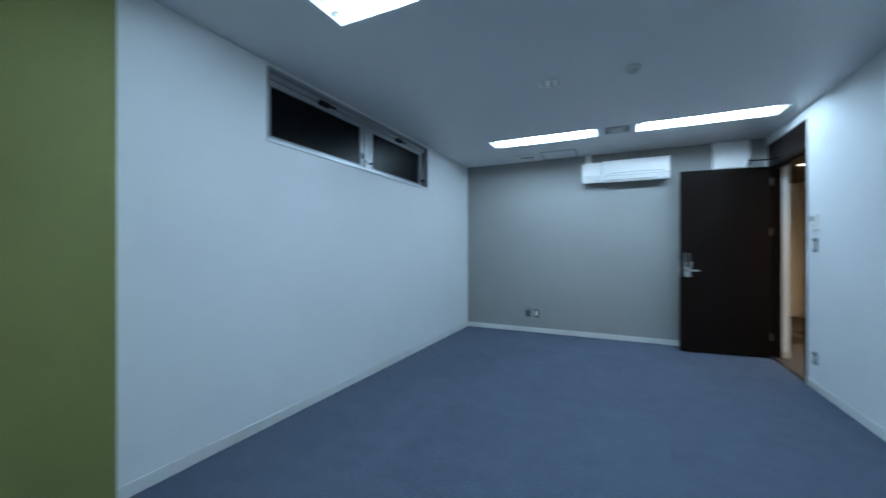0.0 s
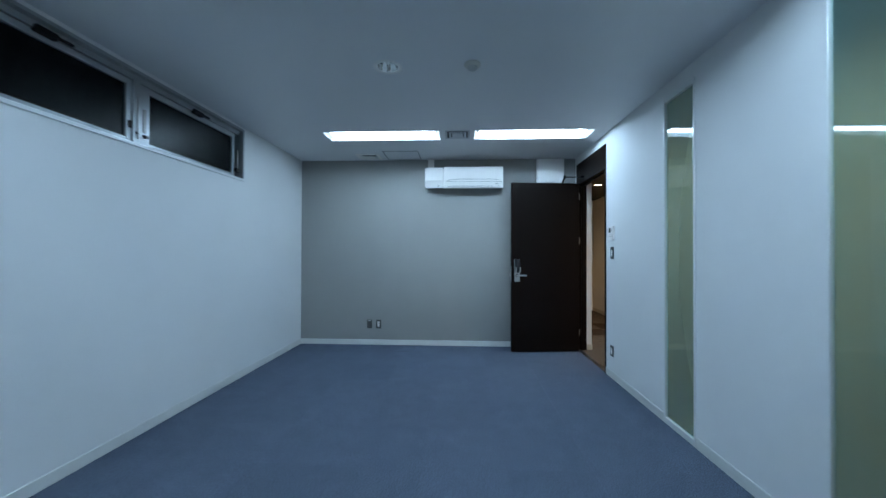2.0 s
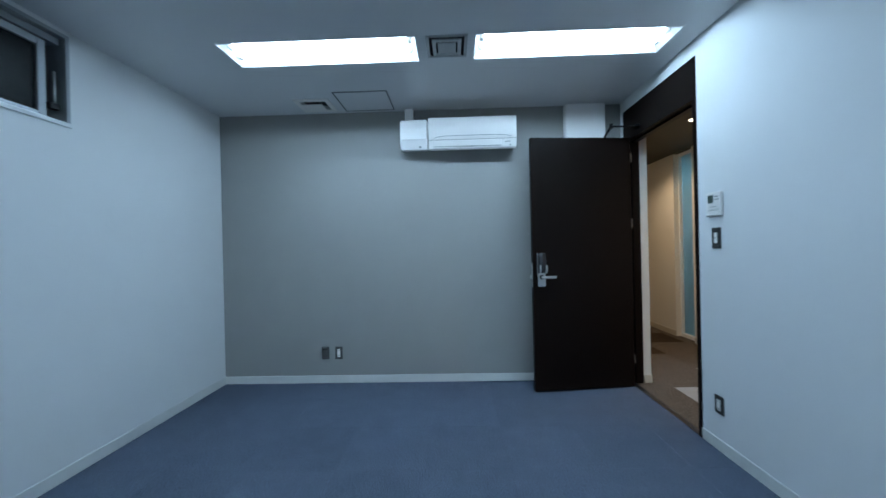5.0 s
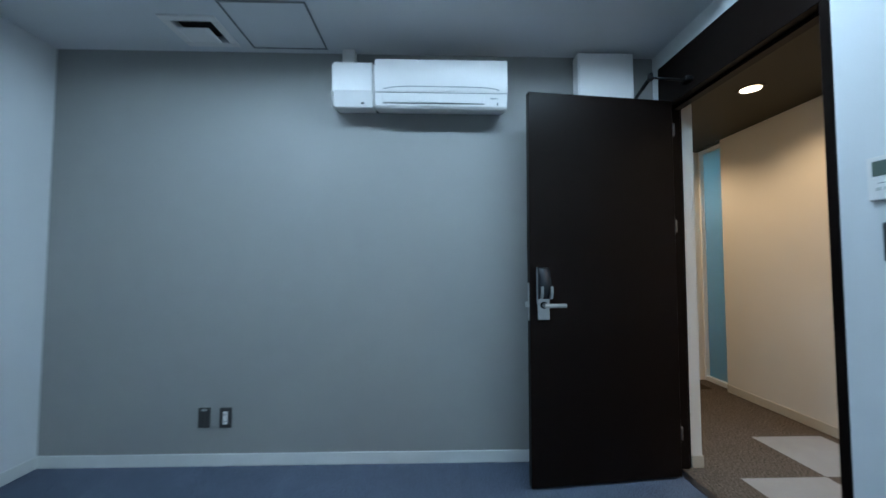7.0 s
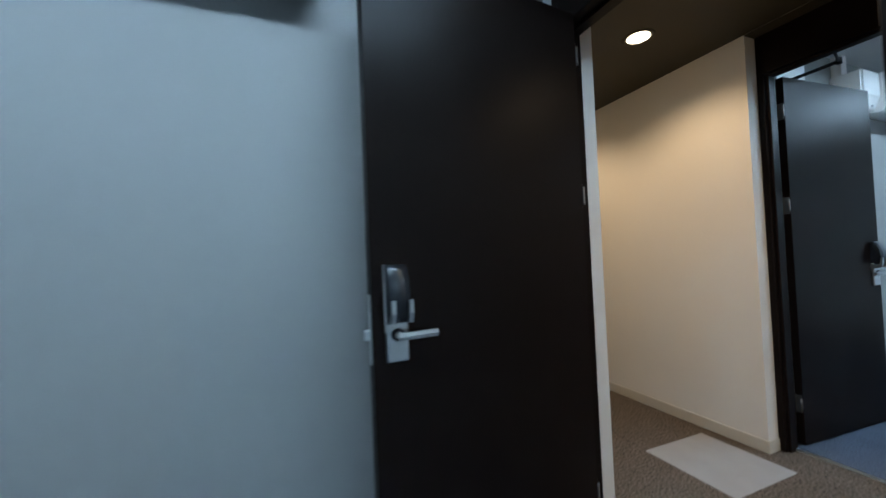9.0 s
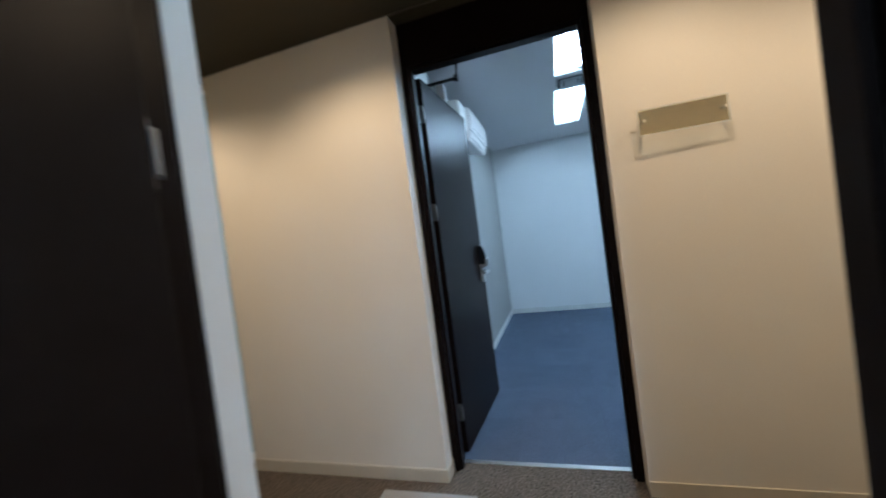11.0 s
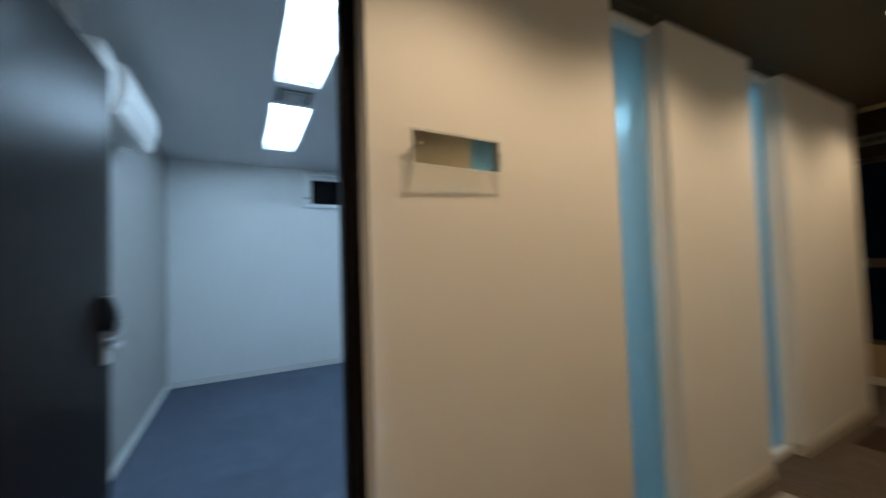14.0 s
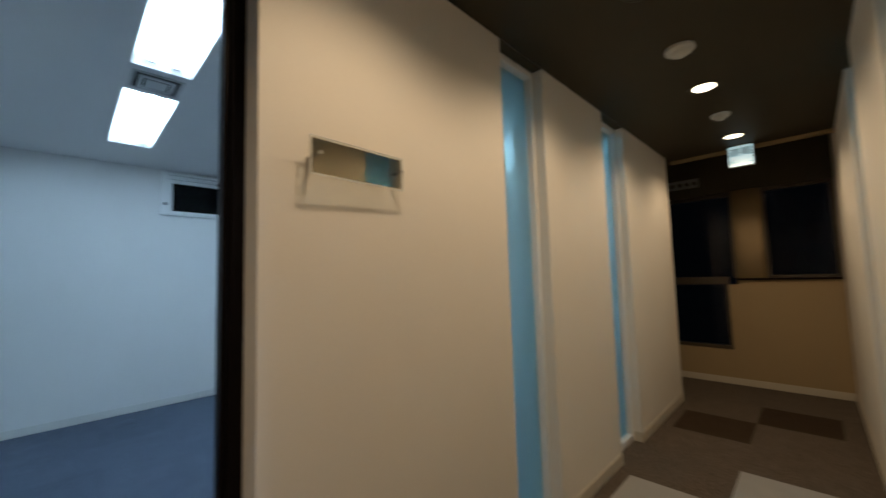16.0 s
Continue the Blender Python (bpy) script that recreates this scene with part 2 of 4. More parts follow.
def sheet(bm, u0, u1, v0, v1, w0, w1, holes, where):
    """A slab in u and v, w0 to w1 thick, with rectangular holes (u0, u1, v0, v1) right through it."""
    us = sorted({u0, u1, *[min(max(h[i], u0), u1) for h in holes for i in (0, 1)]})
    vs = sorted({v0, v1, *[min(max(h[i], v0), v1) for h in holes for i in (2, 3)]})

    def solid(i, j):
        if not (0 <= i < len(us) - 1 and 0 <= j < len(vs) - 1):
            return False
        u, v = (us[i] + us[i + 1]) / 2, (vs[j] + vs[j + 1]) / 2
        return not any(h[0] < u < h[1] and h[2] < v < h[3] for h in holes)

    pts = {}

    def at(u, v, w):
        key = (round(u, 5), round(v, 5), w)
        if key not in pts:
            pts[key] = bm.verts.new(where(Vector((u, v, w))))
        return pts[key]

    for i in range(len(us) - 1):
        for j in range(len(vs) - 1):
            if not solid(i, j):
                continue
            a, b, c, d = us[i], us[i + 1], vs[j], vs[j + 1]
            for w in (w0, w1):
                bm.faces.new((at(a, c, w), at(b, c, w), at(b, d, w), at(a, d, w)))
            for di, dj, p, q in ((-1, 0, (a, c), (a, d)), (1, 0, (b, c), (b, d)), (0, -1, (a, c), (b, c)), (0, 1, (a, d), (b, d))):
                if not solid(i + di, j + dj):
                    bm.faces.new((at(*p, w0), at(*q, w0), at(*q, w1), at(*p, w1)))


def finish(bm, name, mat):
    bmesh.ops.recalc_face_normals(bm, faces=bm.faces[:])
    me = bpy.data.meshes.new(name)
    bm.to_mesh(me)
    bm.free()
    me.materials.append(mat)
    return me


def part(name, bm, mat, parent, label=""):
    """One mesh of its own under a thing or a part."""
    ob = new(name, finish(bm, name, mat))
    ob.parent = parent
    if parent.type == "EMPTY":
        ob.matrix_parent_inverse = parent.matrix_basis.inverted()
    if label:
        ob["label"] = label
    return ob


def thing(name, at, label, category, group="", kind=""):
    """An Empty at the base of a thing, to carry its parts."""
    ob = new(name)
    ob.empty_display_size = 0.1
    ob.matrix_basis = Matrix.Translation(at)
    return tagged(ob, label, category, group, kind)


def setting(name, bm, mat, label, category):
    return tagged(new(name, finish(bm, name, mat)), label, category, kind="structure")


def B(*boxes, bevel=0.0, where=ident, seg=1):
    bm = bmesh.new()
    for lo, hi in boxes:
        box(bm, lo, hi, bevel, where, seg)
    return bm


def across_x(p):      # sheet standing across x: u = y, v = z, w = x
    return Vector((p.z, p.x, p.y))


def across_y(p):      # sheet standing across y: u = x, v = z, w = y
    return Vector((p.x, p.z, p.y))


# ---- large structure ----
W_FR_A, W_FR_B = 1.005, 0.95           # outer widths of the door frames
DOOR_A, DOOR_B = 4.98, 5.055           # south edges of the two frames
STRIPS_A = ((3.474, 3.852), (2.22, 2.598))
STRIPS_B = ((3.555, 3.947), (2.30, 2.72), (7.26, 7.64))
WIN_A = (2.27, 4.655, 1.995, 2.518)     # y0, y1, z0, z1
WIN_B = (2.30, 4.69, 2.06, 2.54)
LAMPS_A = [(-1.40, 1.88), (0.215, 1.88), (-1.395, 4.835), (0.215, 4.835)]      # west ends, south sides
LAMPS_B = [(3.44, 4.885), (5.06, 4.885), (3.44, 2.0), (5.06, 2.0)]
LAMP_L, LAMP_W = 1.235, 0.285
VENT_A, VENT_B = (0.035, 4.955), (4.88, 5.03)
HALL_LIGHTS = [7.44, 6.22, 4.82, 3.79, 2.575, 1.32]
HALL_X = 2.42


def lamp_holes(lamps):
    return [(x, x + LAMP_L, y, y + LAMP_W) for x, y in lamps]


bm = bmesh.new()
sheet(bm, YB, YF, 0, TOP, XL - 0.16, XL, [WIN_A], across_x)
setting("wall_west", bm, WALLPAPER, "white wallpapered office wall with a high window", "wall")
bm = B(((XL - 0.16, YF, 0), (1.70, YF + 0.12, TOP)))
setting("wall_north", bm, GREY_PAPER, "grey wallpapered accent wall of the office", "wall")
bm = B(((XL - 0.16, YB - 0.12, 0), (XR, YB, TOP)))
setting("wall_south", bm, WALLPAPER, "plain white wallpapered office wall", "wall")
bm = bmesh.new()
sheet(bm, YB - 0.12, HALL_N, 0, TOP, XR, XR + 0.10, [(DOOR_A, DOOR_A + W_FR_A, -1, 2.44)] + [(a, b, -1, 2.44) for a, b in STRIPS_A], across_x)
setting("wall_office_east", bm, WALLPAPER, "white wallpapered partition with tall glass slots", "wall")
bm = bmesh.new()
sheet(bm, YB - 0.12, HALL_N, 0, TOP, XR + 0.10, HW, [(DOOR_A, DOOR_A + W_FR_A, -1, 2.44)] + [(a, b, -1, 2.44) for a, b in STRIPS_A], across_x)
setting("wall_corridor_west", bm, HALL_PAPER, "ivory wallpapered corridor side of the partition", "wall")
bm = bmesh.new()
sheet(bm, 1.05, HALL_N, 0, TOP, HE, BX0, [(DOOR_B, DOOR_B + W_FR_B, -1, 2.44)] + [(a, b, -1, 2.44) for a, b in STRIPS_B], across_x)
setting("wall_corridor_east", bm, HALL_PAPER, "ivory wallpapered corridor partition with recessed glass slots", "wall")
setting("wall_return", B(((XR + 0.117, DOOR_A + W_FR_A - 0.034, 0), (HW - 0.0005, DOOR_A + W_FR_A - 0.0005, 2.432))), HALL_PAPER, "ivory wallpapered return beside the door frame", "wall")
setting("pilaster", B(((XL - 0.01, YB, 0), (XL + 0.12, 1.365, TOP)), bevel=0.004), GREEN_PAPER, "olive green wallpapered pilaster beside the white wall", "pilaster")

bm = bmesh.new()
sheet(bm, BYB, BYF, 0, TOP, BX1, BX1 + 0.16, [WIN_B], across_x)
setting("wall_east", bm, WALLPAPER, "white wallpapered wall of the second office", "wall")
setting("wall_second_office_north", B(((BX0 - 0.003, BYF, 0), (BX1 + 0.16, BYF + 0.12, TOP))), GREY_PAPER, "grey wallpapered accent wall of the second office", "wall")
setting("wall_second_office_south", B(((BX0 - 0.003, BYB - 0.12, 0), (BX1 + 0.16, BYB, TOP))), WALLPAPER, "plain white wall of the second office", "wall")
setting("wall_third_office", B(((BX1 - 1.5, BYF + 0.12, 0), (BX1 - 1.38, HALL_N, TOP))), WALLPAPER, "plain white wall of the third office", "wall")
setting("wall_corridor_north", B(((XR, HALL_N, 0), (BX1 + 0.16, HALL_N + 0.12, TOP))), HALL_PAPER, "ivory wall closing the corridor", "wall")

# ceilings
bm = bmesh.new()
sheet(bm, XL, XR, YB, YF, ROOM_H, ROOM_H + 0.12, lamp_holes(LAMPS_A) + [(VENT_A[0] - 0.112, VENT_A[0] + 0.112, VENT_A[1] - 0.112, VENT_A[1] + 0.112),
      (-0.43 - 0.07, -0.43 + 0.07, 3.48 - 0.07, 3.48 + 0.07), (-1.255, -1.035, 5.74, 5.95)], ident)
setting("ceiling_office", bm, CEILING_PAINT, "white painted board ceiling of the office", "ceiling")
bm = bmesh.new()
sheet(bm, BX0, BX1, BYB, BYF, ROOM_H + 0.015, ROOM_H + 0.135, lamp_holes(LAMPS_B) + [(VENT_B[0] - 0.112, VENT_B[0] + 0.112, VENT_B[1] - 0.112, VENT_B[1] + 0.112)], ident)
setting("ceiling_second_office", bm, CEILING_PAINT, "white painted board ceiling of the second office", "ceiling")
bm = bmesh.new()
sheet(bm, HW, HE, 0.89, HALL_N, HALL_H, HALL_H + 0.12, [(HALL_X - 0.06, HALL_X + 0.06, y - 0.06, y + 0.06) for y in HALL_LIGHTS], ident)
setting("ceiling_corridor", bm, HALL_CEILING, "dark brown painted corridor ceiling", "ceiling")
for a, b, d in [(*q, 0.115) for q in STRIPS_A] + [(DOOR_A, DOOR_A + W_FR_A, 0.117)]:
    setting("ceiling_recess", B(((XR + d, a + 0.001, HALL_H - 0.006), (HW, b - 0.001, HALL_H - 0.0012))), HALL_CEILING, "dark ceiling over a wall recess", "ceiling")
for a, b, d in [(*q, 0.146) for q in STRIPS_B] + [(DOOR_B, DOOR_B + W_FR_B, 0.111)]:
    setting("ceiling_recess", B(((HE, a + 0.001, HALL_H - 0.006), (BX0 - d, b - 0.001, HALL_H - 0.0012))), HALL_CEILING, "dark ceiling over a wall recess", "ceiling")
setting("ceiling_corridor_end", B(((HW, HALL_S - 0.2, 2.72), (3.85, 0.89, TOP))), HALL_CEILING, "dark raised ceiling at the window end", "ceiling")
setting("ceiling_end_lobby", B(((HE, 0.895, 2.72), (3.85, 1.05, TOP))), HALL_CEILING, "dark ceiling over the side recess", "ceiling")
setting("ceiling_third_office", B(((BX0, BYF + 0.12, ROOM_H), (BX1 - 1.5, HALL_N, ROOM_H + 0.1))), CEILING_PAINT, "white painted ceiling of the third office", "ceiling")
setting("roof_slab", B(((XL - 0.3, YB - 0.3, TOP + 0.002), (BX1 + 0.4, HALL_N + 0.3, TOP + 0.15))), CONCRETE, "bare concrete slab over the storey", "roof")
# trim takes the darkened paper colour to look dimly lit
setting("ceiling_edge_trim", B(((HW, 0.862, 2.405), (HE + 0.0, 0.888, 2.452)), bevel=0.002), DIMMED_PAPER, "trim along the end of the dark ceiling, darkened for dim light", "trim")

# corridor end: low wall, post, lintel
bm = bmesh.new()
sheet(bm, HW, 3.85, 0, 2.15, HALL_S - 0.16, HALL_S, [(HW + 0.003, 2.36, 1.15, 2.15), (2.615, 3.74, 1.10, 2.15), (2.70, 3.74, 0.37, 1.2)], across_y)
setting("lintel_corridor_south", B(((HW, HALL_S - 0.16, 2.15), (3.85, HALL_S + 0.004, TOP))), HALL_CEILING, "dark brown lintel over the corridor-end windows", "wall")
setting("wall_corridor_south", bm, DIMMED_PAPER, "ivory low wall under the corridor-end windows, darkened for dim light", "wall")
setting("wall_end_lobby", B(((3.85, HALL_S - 0.16, 0), (3.97, 1.17, TOP)), ((BX0, 1.05, 0), (3.85, 1.168, TOP))), HALL_PAPER, "ivory wall of the side recess", "wall")
bm = bmesh.new()
arc = [(2.4875 + 0.1265 * math.cos(math.pi * k / 16), 0.05 * math.sin(math.pi * k / 16)) for k in range(17)]
extruded(bm, arc, 1.172, 2.15, lambda p: Vector((p.y, HALL_S + p.z + 0.0005, p.x)), True)
setting("wall_post", bm, DIMMED_PAPER, "rounded post between the corridor-end windows, darkened for dim light", "wall")
setting("window_ledge", B(((HW + 0.004, HALL_S - 0.15, 1.151), (2.612, HALL_S + 0.03, 1.172)), bevel=0.003), DARK_WOOD, "dark brown ledge on the low wall", "sill")

# floor slabs under the carpets
setting("floor_slab", B(((XL - 0.2, YB - 0.2, -0.15), (BX1 + 0.2, HALL_N + 0.2, -0.008))), CONCRETE, "bare slab under the carpet tiles", "floor")

# baseboards
BH, BT = 0.072, 0.007


def skirting(name, runs, mat=None):
    bm = bmesh.new()
    for (x0, y0), (x1, y1) in runs:
        box(bm, (min(x0, x1), min(y0, y1), 0), (max(x0, x1), max(y0, y1), BH), 0.002)
    setting(name, bm, mat or BASE_VINYL, "beige vinyl baseboard along the corridor" if mat else "grey-white vinyl baseboard along the wall foot", "baseboard")


skirting("baseboard_west", [((XL, 1.366), (XL + BT, YF))])
skirting("baseboard_north", [((XL + BT, YF - BT), (XR, YF))])
skirting("baseboard_pilaster", [((XL + 0.12, YB), (XL + 0.12 + BT, 1.365))])
runs = [((XR - BT, DOOR_A + W_FR_A), (XR, YF - BT))]
south = YB
for a, b in sorted(STRIPS_A) + [(DOOR_A, 0)]:
    runs.append(((XR - BT, south), (XR, a)))
    south = b
skirting("baseboard_east", runs)
runs = [((HW, DOOR_A + W_FR_A - 0.034), (HW + BT, HALL_N))]
south = HALL_S
for a, b in sorted(STRIPS_A) + [(DOOR_A, 0)]:
    runs.append(((HW, south), (HW + BT, a)))
    south = b
runs.append(((XR + 0.117, DOOR_A + W_FR_A - 0.034 - BT), (HW + BT, DOOR_A + W_FR_A - 0.034)))
skirting("baseboard_corridor_west", runs, HALL_BASE)
runs = []
south = 1.05
for a, b in sorted(STRIPS_B[:2]) + [(DOOR_B, DOOR_B + W_FR_B), STRIPS_B[2], (HALL_N, 0)]:
    runs.append(((HE - BT, south), (HE, a)))
    south = b
for a in (STRIPS_B[0][0], STRIPS_B[1][0]):
    runs.append(((HE - BT, a), (HE + 0.055, a + BT)))
runs.append(((HE - BT, DOOR_B + W_FR_B - BT), (3.112, DOOR_B + W_FR_B)))
skirting("baseboard_corridor_east", runs, HALL_BASE)
skirting("baseboard_corridor_south", [((HW, HALL_S), (3.85, HALL_S + BT))], HALL_BASE)
skirting("baseboard_second_office", [((BX1 - BT, BYB), (BX1, BYF)), ((BX0, BYF - BT), (BX1 - BT, BYF)), ((BX0, BYB), (BX0 + BT, DOOR_B - 1.2))])


# ---- glass slots ----
def glass_slot(name, x_room, s, y0, y1, deep):
    """A tall white-framed frosted pane; x_room is the room's wall face, s the way to the corridor, deep the set-back from the room."""
    th = thing(name, (x_room + s * 0.06, (y0 + y1) / 2, 0), "tall frosted green glass pane in a white frame", "window", kind="structure")

    def w(p):
        return Vector((x_room + s * (p.x + (deep if p.x > 0 else 0.0)), p.y, p.z))

    def wall_at(p):
        return Vector((x_room + s * p.x, p.y, p.z))

    f = 0.018
    part("frame", B(((-0.008, y0, 0), (0.10, y0 + f, 2.44)), ((-0.008, y1 - f, 0), (0.10, y1, 2.44)), ((-0.007, y0 + f, 0), (0.099, y1 - f, 0.046)),
                    ((-0.007, y0 + f, 2.40), (0.099, y1 - f, 2.44)), bevel=0.003, where=w), WHITE_FRAME, th)
    g = 0.004 - deep if s > 0 else 0.045      # the glass lies almost flush in the first office
    pane = part("pane", B(((g + deep, y0 + f - 0.004, 0.042), (g + deep + 0.008, y1 - f + 0.004, 2.404)), where=wall_at), GREEN_PANE, th, "green-tinted glass pane")
    bm = bmesh.new()
    bm.faces.new([bm.verts.new(wall_at(Vector((g + deep + 0.012, p, q)))) for p, q in ((y0 + f - 0.003, 0.043), (y1 - f + 0.003, 0.043), (y1 - f + 0.003, 2.403), (y0 + f - 0.003, 2.403))])
    part("film", bm, FROSTED, pane, "frosted film on the glass")
    return th


for i, (a, b) in enumerate(STRIPS_A):
    glass_slot("window_slot_%d" % (i + 1), XR, 1, a, b, 0.014)
for i, (a, b) in enumerate(STRIPS_B):
    glass_slot("window_slot_%d" % (i + 3), BX0, -1, a, b, 0.045)


# ---- doors ----
LEAF_T = 0.04


def door_unit(name, x_room, s, y0, y1, nj, hinge_x, hinge_y, LEAF, tilt, head, dp, label):
    """A dark wooden frame with a deep head panel, and its leaf standing open into the room."""
    th = thing(name, (x_room, y1, 0), label, "door", kind="structure")

    def w(p):
        return Vector((x_room + s * p.x, p.y, p.z))

    part("door_jamb", B(((-0.006, y1 - nj, 0), (dp, y1, head)), bevel=0.002, where=w), DARK_WOOD, th)
    near = part("door_jamb", B(((-0.006, y0, 0), (dp, y0 + 0.035, head)), bevel=0.002, where=w), DARK_WOOD, th)
    part("strike_plate", B(((0.012, y0 + 0.0345, 0.87), (0.036, y0 + 0.0375, 1.12)), bevel=0.001, where=w), SATIN_STEEL, near, "narrow steel strike plate")
    part("head_panel", B(((-0.006, y0, head), (dp, y1, 2.439)), bevel=0.002, where=w), DARK_WOOD, th)
    part("door_stop", B(((0.045, y0 + 0.035, 0), (dp - 0.02, y0 + 0.05, head)), ((0.045, y1 - nj - 0.015, 0), (dp - 0.02, y1 - nj, head)), ((0.045, y0 + 0.05, head - 0.015), (dp - 0.02, y1 - nj - 0.015, head)), bevel=0.002, where=w), DARK_WOOD, th)
    part("threshold", B(((0.0, y0 + 0.035, -0.004), (0.045 if s > 0 else 0.03, y1 - nj, 0.003)), bevel=0.001, where=w), BLACK_PLASTIC if s > 0 else SATIN_STEEL, th, "thin dark metal threshold strip" if s > 0 else "thin bright steel threshold strip")

    c, q = math.cos(tilt), math.sin(tilt)
    hx, hy = hinge_x, hinge_y

    def leaf(p):      # p: along the leaf from the hinge, out of its visible face, up
        return Vector((hx - s * (p.x * c - p.y * q), hy - p.x * q - p.y * c, p.z))

    lf = part("door_leaf", B(((0.0, -LEAF_T, 0.012), (LEAF, 0.0, head + 0.002)), bevel=0.0025, where=leaf), DARK_WOOD, th, "dark brown flush wooden leaf standing open")
    # electronic lock: steel back plate, black cover, steel horns, lever
    a0, a1 = LEAF - 0.105, LEAF - 0.038
    part("lock_plate", B(((a0, 0.0, 0.905), (a1, 0.016, 1.05)), bevel=0.004, where=leaf, seg=2), SATIN_STEEL, lf, "satin steel lock plate")
    bm = bmesh.new()
    prof = [(0.0, 1.02)] + [(0.012 + 0.036 * math.sin(math.pi * (0.12 + 0.84 * k / 14)) ** 0.7, 1.02 + 0.168 * k / 14) for k in range(15)] + [(0.0, 1.19)]
    extruded(bm, prof, a0 + 0.003, a1 - 0.001, leaf, True)
    part("lock_cover", bm, BLACK_PLASTIC, lf, "black bulging card reader cover")
    part("lock_side", B(((a1 - 0.001, 0.0, 0.99), (a1 + 0.003, 0.014, 1.192)), bevel=0.002, where=leaf), SATIN_STEEL, lf, "steel side rail of the lock")
    for e0, e1 in ((a0 - 0.003, a0 + 0.010), (a1 - 0.016, a1 - 0.003)):
        bm = bmesh.new()
        extruded(bm, [(0.0, 1.015), (0.05, 1.022), (0.058, 1.05), (0.058, 1.088), (0.050, 1.088), (0.044, 1.045), (0.0, 1.035)], e0, e1, leaf)
        part("lock_horn", bm, SATIN_STEEL, lf, "curved steel horn")
    bm = bmesh.new()
    lz = 0.985
    rod(bm, (a0 + 0.035, 0.014, lz), (a0 + 0.035, 0.022, lz), 0.019, where=leaf, sides=24)
    part("lever_rose", bm, BLACK_METAL, lf, "dark lever rose")
    bm = bmesh.new()
    rod(bm, (a0 + 0.035, 0.02, lz), (a0 + 0.035, 0.055, lz), 0.011, where=leaf, sides=20)
    extruded(bm, [(0.046, lz - 0.010), (0.058, lz - 0.011), (0.061, lz), (0.058, lz + 0.010), (0.046, lz + 0.010)], a0 + 0.045, a0 - 0.078, leaf)
    part("lever_handle", bm, SATIN_STEEL, lf, "satin steel lever handle")
    part("latch_plate", B(((LEAF - 0.001, -0.032, 0.90), (LEAF + 0.002, -0.010, 1.105)), bevel=0.001, where=leaf), SATIN_STEEL, lf, "steel latch face plate")
    part("latch_bolt", B(((LEAF, -0.030, 0.972), (LEAF + 0.019, -0.010, 1.002)), bevel=0.003, where=leaf), SATIN_STEEL, lf, "steel latch bolt")
    part("inside_handle", B(((LEAF - 0.09, -LEAF_T - 0.012, 0.9), (LEAF - 0.04, -LEAF_T, 1.15)), ((LEAF - 0.17, -LEAF_T - 0.055, 0.975), (LEAF - 0.06, -LEAF_T - 0.043, 0.995)), ((LEAF - 0.072, -LEAF_T - 0.05, 0.977), (LEAF - 0.058, -LEAF_T - 0.01, 0.993)), bevel=0.003, where=leaf), SATIN_STEEL, lf, "steel inside lever")
    for hz in (0.25, 1.43, 2.0):
        bm = bmesh.new()
        rod(bm, (-0.009, -0.004, hz - 0.036), (-0.009, -0.004, hz + 0.036), 0.005, where=leaf, sides=12)
        box(bm, (-0.003, -0.036, hz - 0.05), (-0.0005, -0.004, hz + 0.05), 0.0, leaf)
        box(bm, (-0.010, -0.0005, hz - 0.032), (-0.002, 0.0012, hz + 0.032), 0.0004, leaf)
        part("hinge", bm, HINGE_STEEL, lf, "steel butt hinge")
    # closer on the hidden face, its arm over the leaf to the head panel
    part("closer_body", B(((0.10, -LEAF_T - 0.045, head - 0.11), (0.34, -LEAF_T, head - 0.05)), bevel=0.005, where=leaf, seg=2), BLACK_METAL, lf, "black door closer body")
    bm = bmesh.new()
    p0, p1 = leaf(Vector((0.19, -LEAF_T - 0.02, head - 0.04))), leaf(Vector((0.245, 0.145, head + 0.05)))
    p2 = Vector((x_room - s * 0.022, y1 - 0.285, head + 0.055))
    p0b = p0 + Vector((0, 0, 0.07))
    rod(bm, p0, p0b, 0.009, sides=12)
    rod(bm, p0b, p1, 0.0105, sides=12)
    rod(bm, p1 - Vector((0, 0, 0.016)), p1 + Vector((0, 0, 0.02)), 0.014, sides=14)
    rod(bm, p1, p2, 0.007, sides=10)
    part("closer_arm", bm, BLACK_METAL, th, "black jointed door closer arm")
    part("closer_bracket", B(((-0.045, y1 - 0.315, head + 0.045), (-0.005, y1 - 0.255, head + 0.07)), bevel=0.003, where=w), BLACK_METAL, th, "black closer bracket")
    return th


door_unit("door_1", XR, 1, DOOR_A, DOOR_A + W_FR_A, 0.035, 1.597, 5.836, 0.882, 0.103, 2.17, 0.116, "dark brown wooden door standing open against grey wall")
door_unit("door_2", BX0, -1, DOOR_B, DOOR_B + W_FR_B, 0.035, BX0 + 0.052, 5.955, 0.865, 0.0612, 2.205, 0.11, "dark brown wooden door open into the second office")


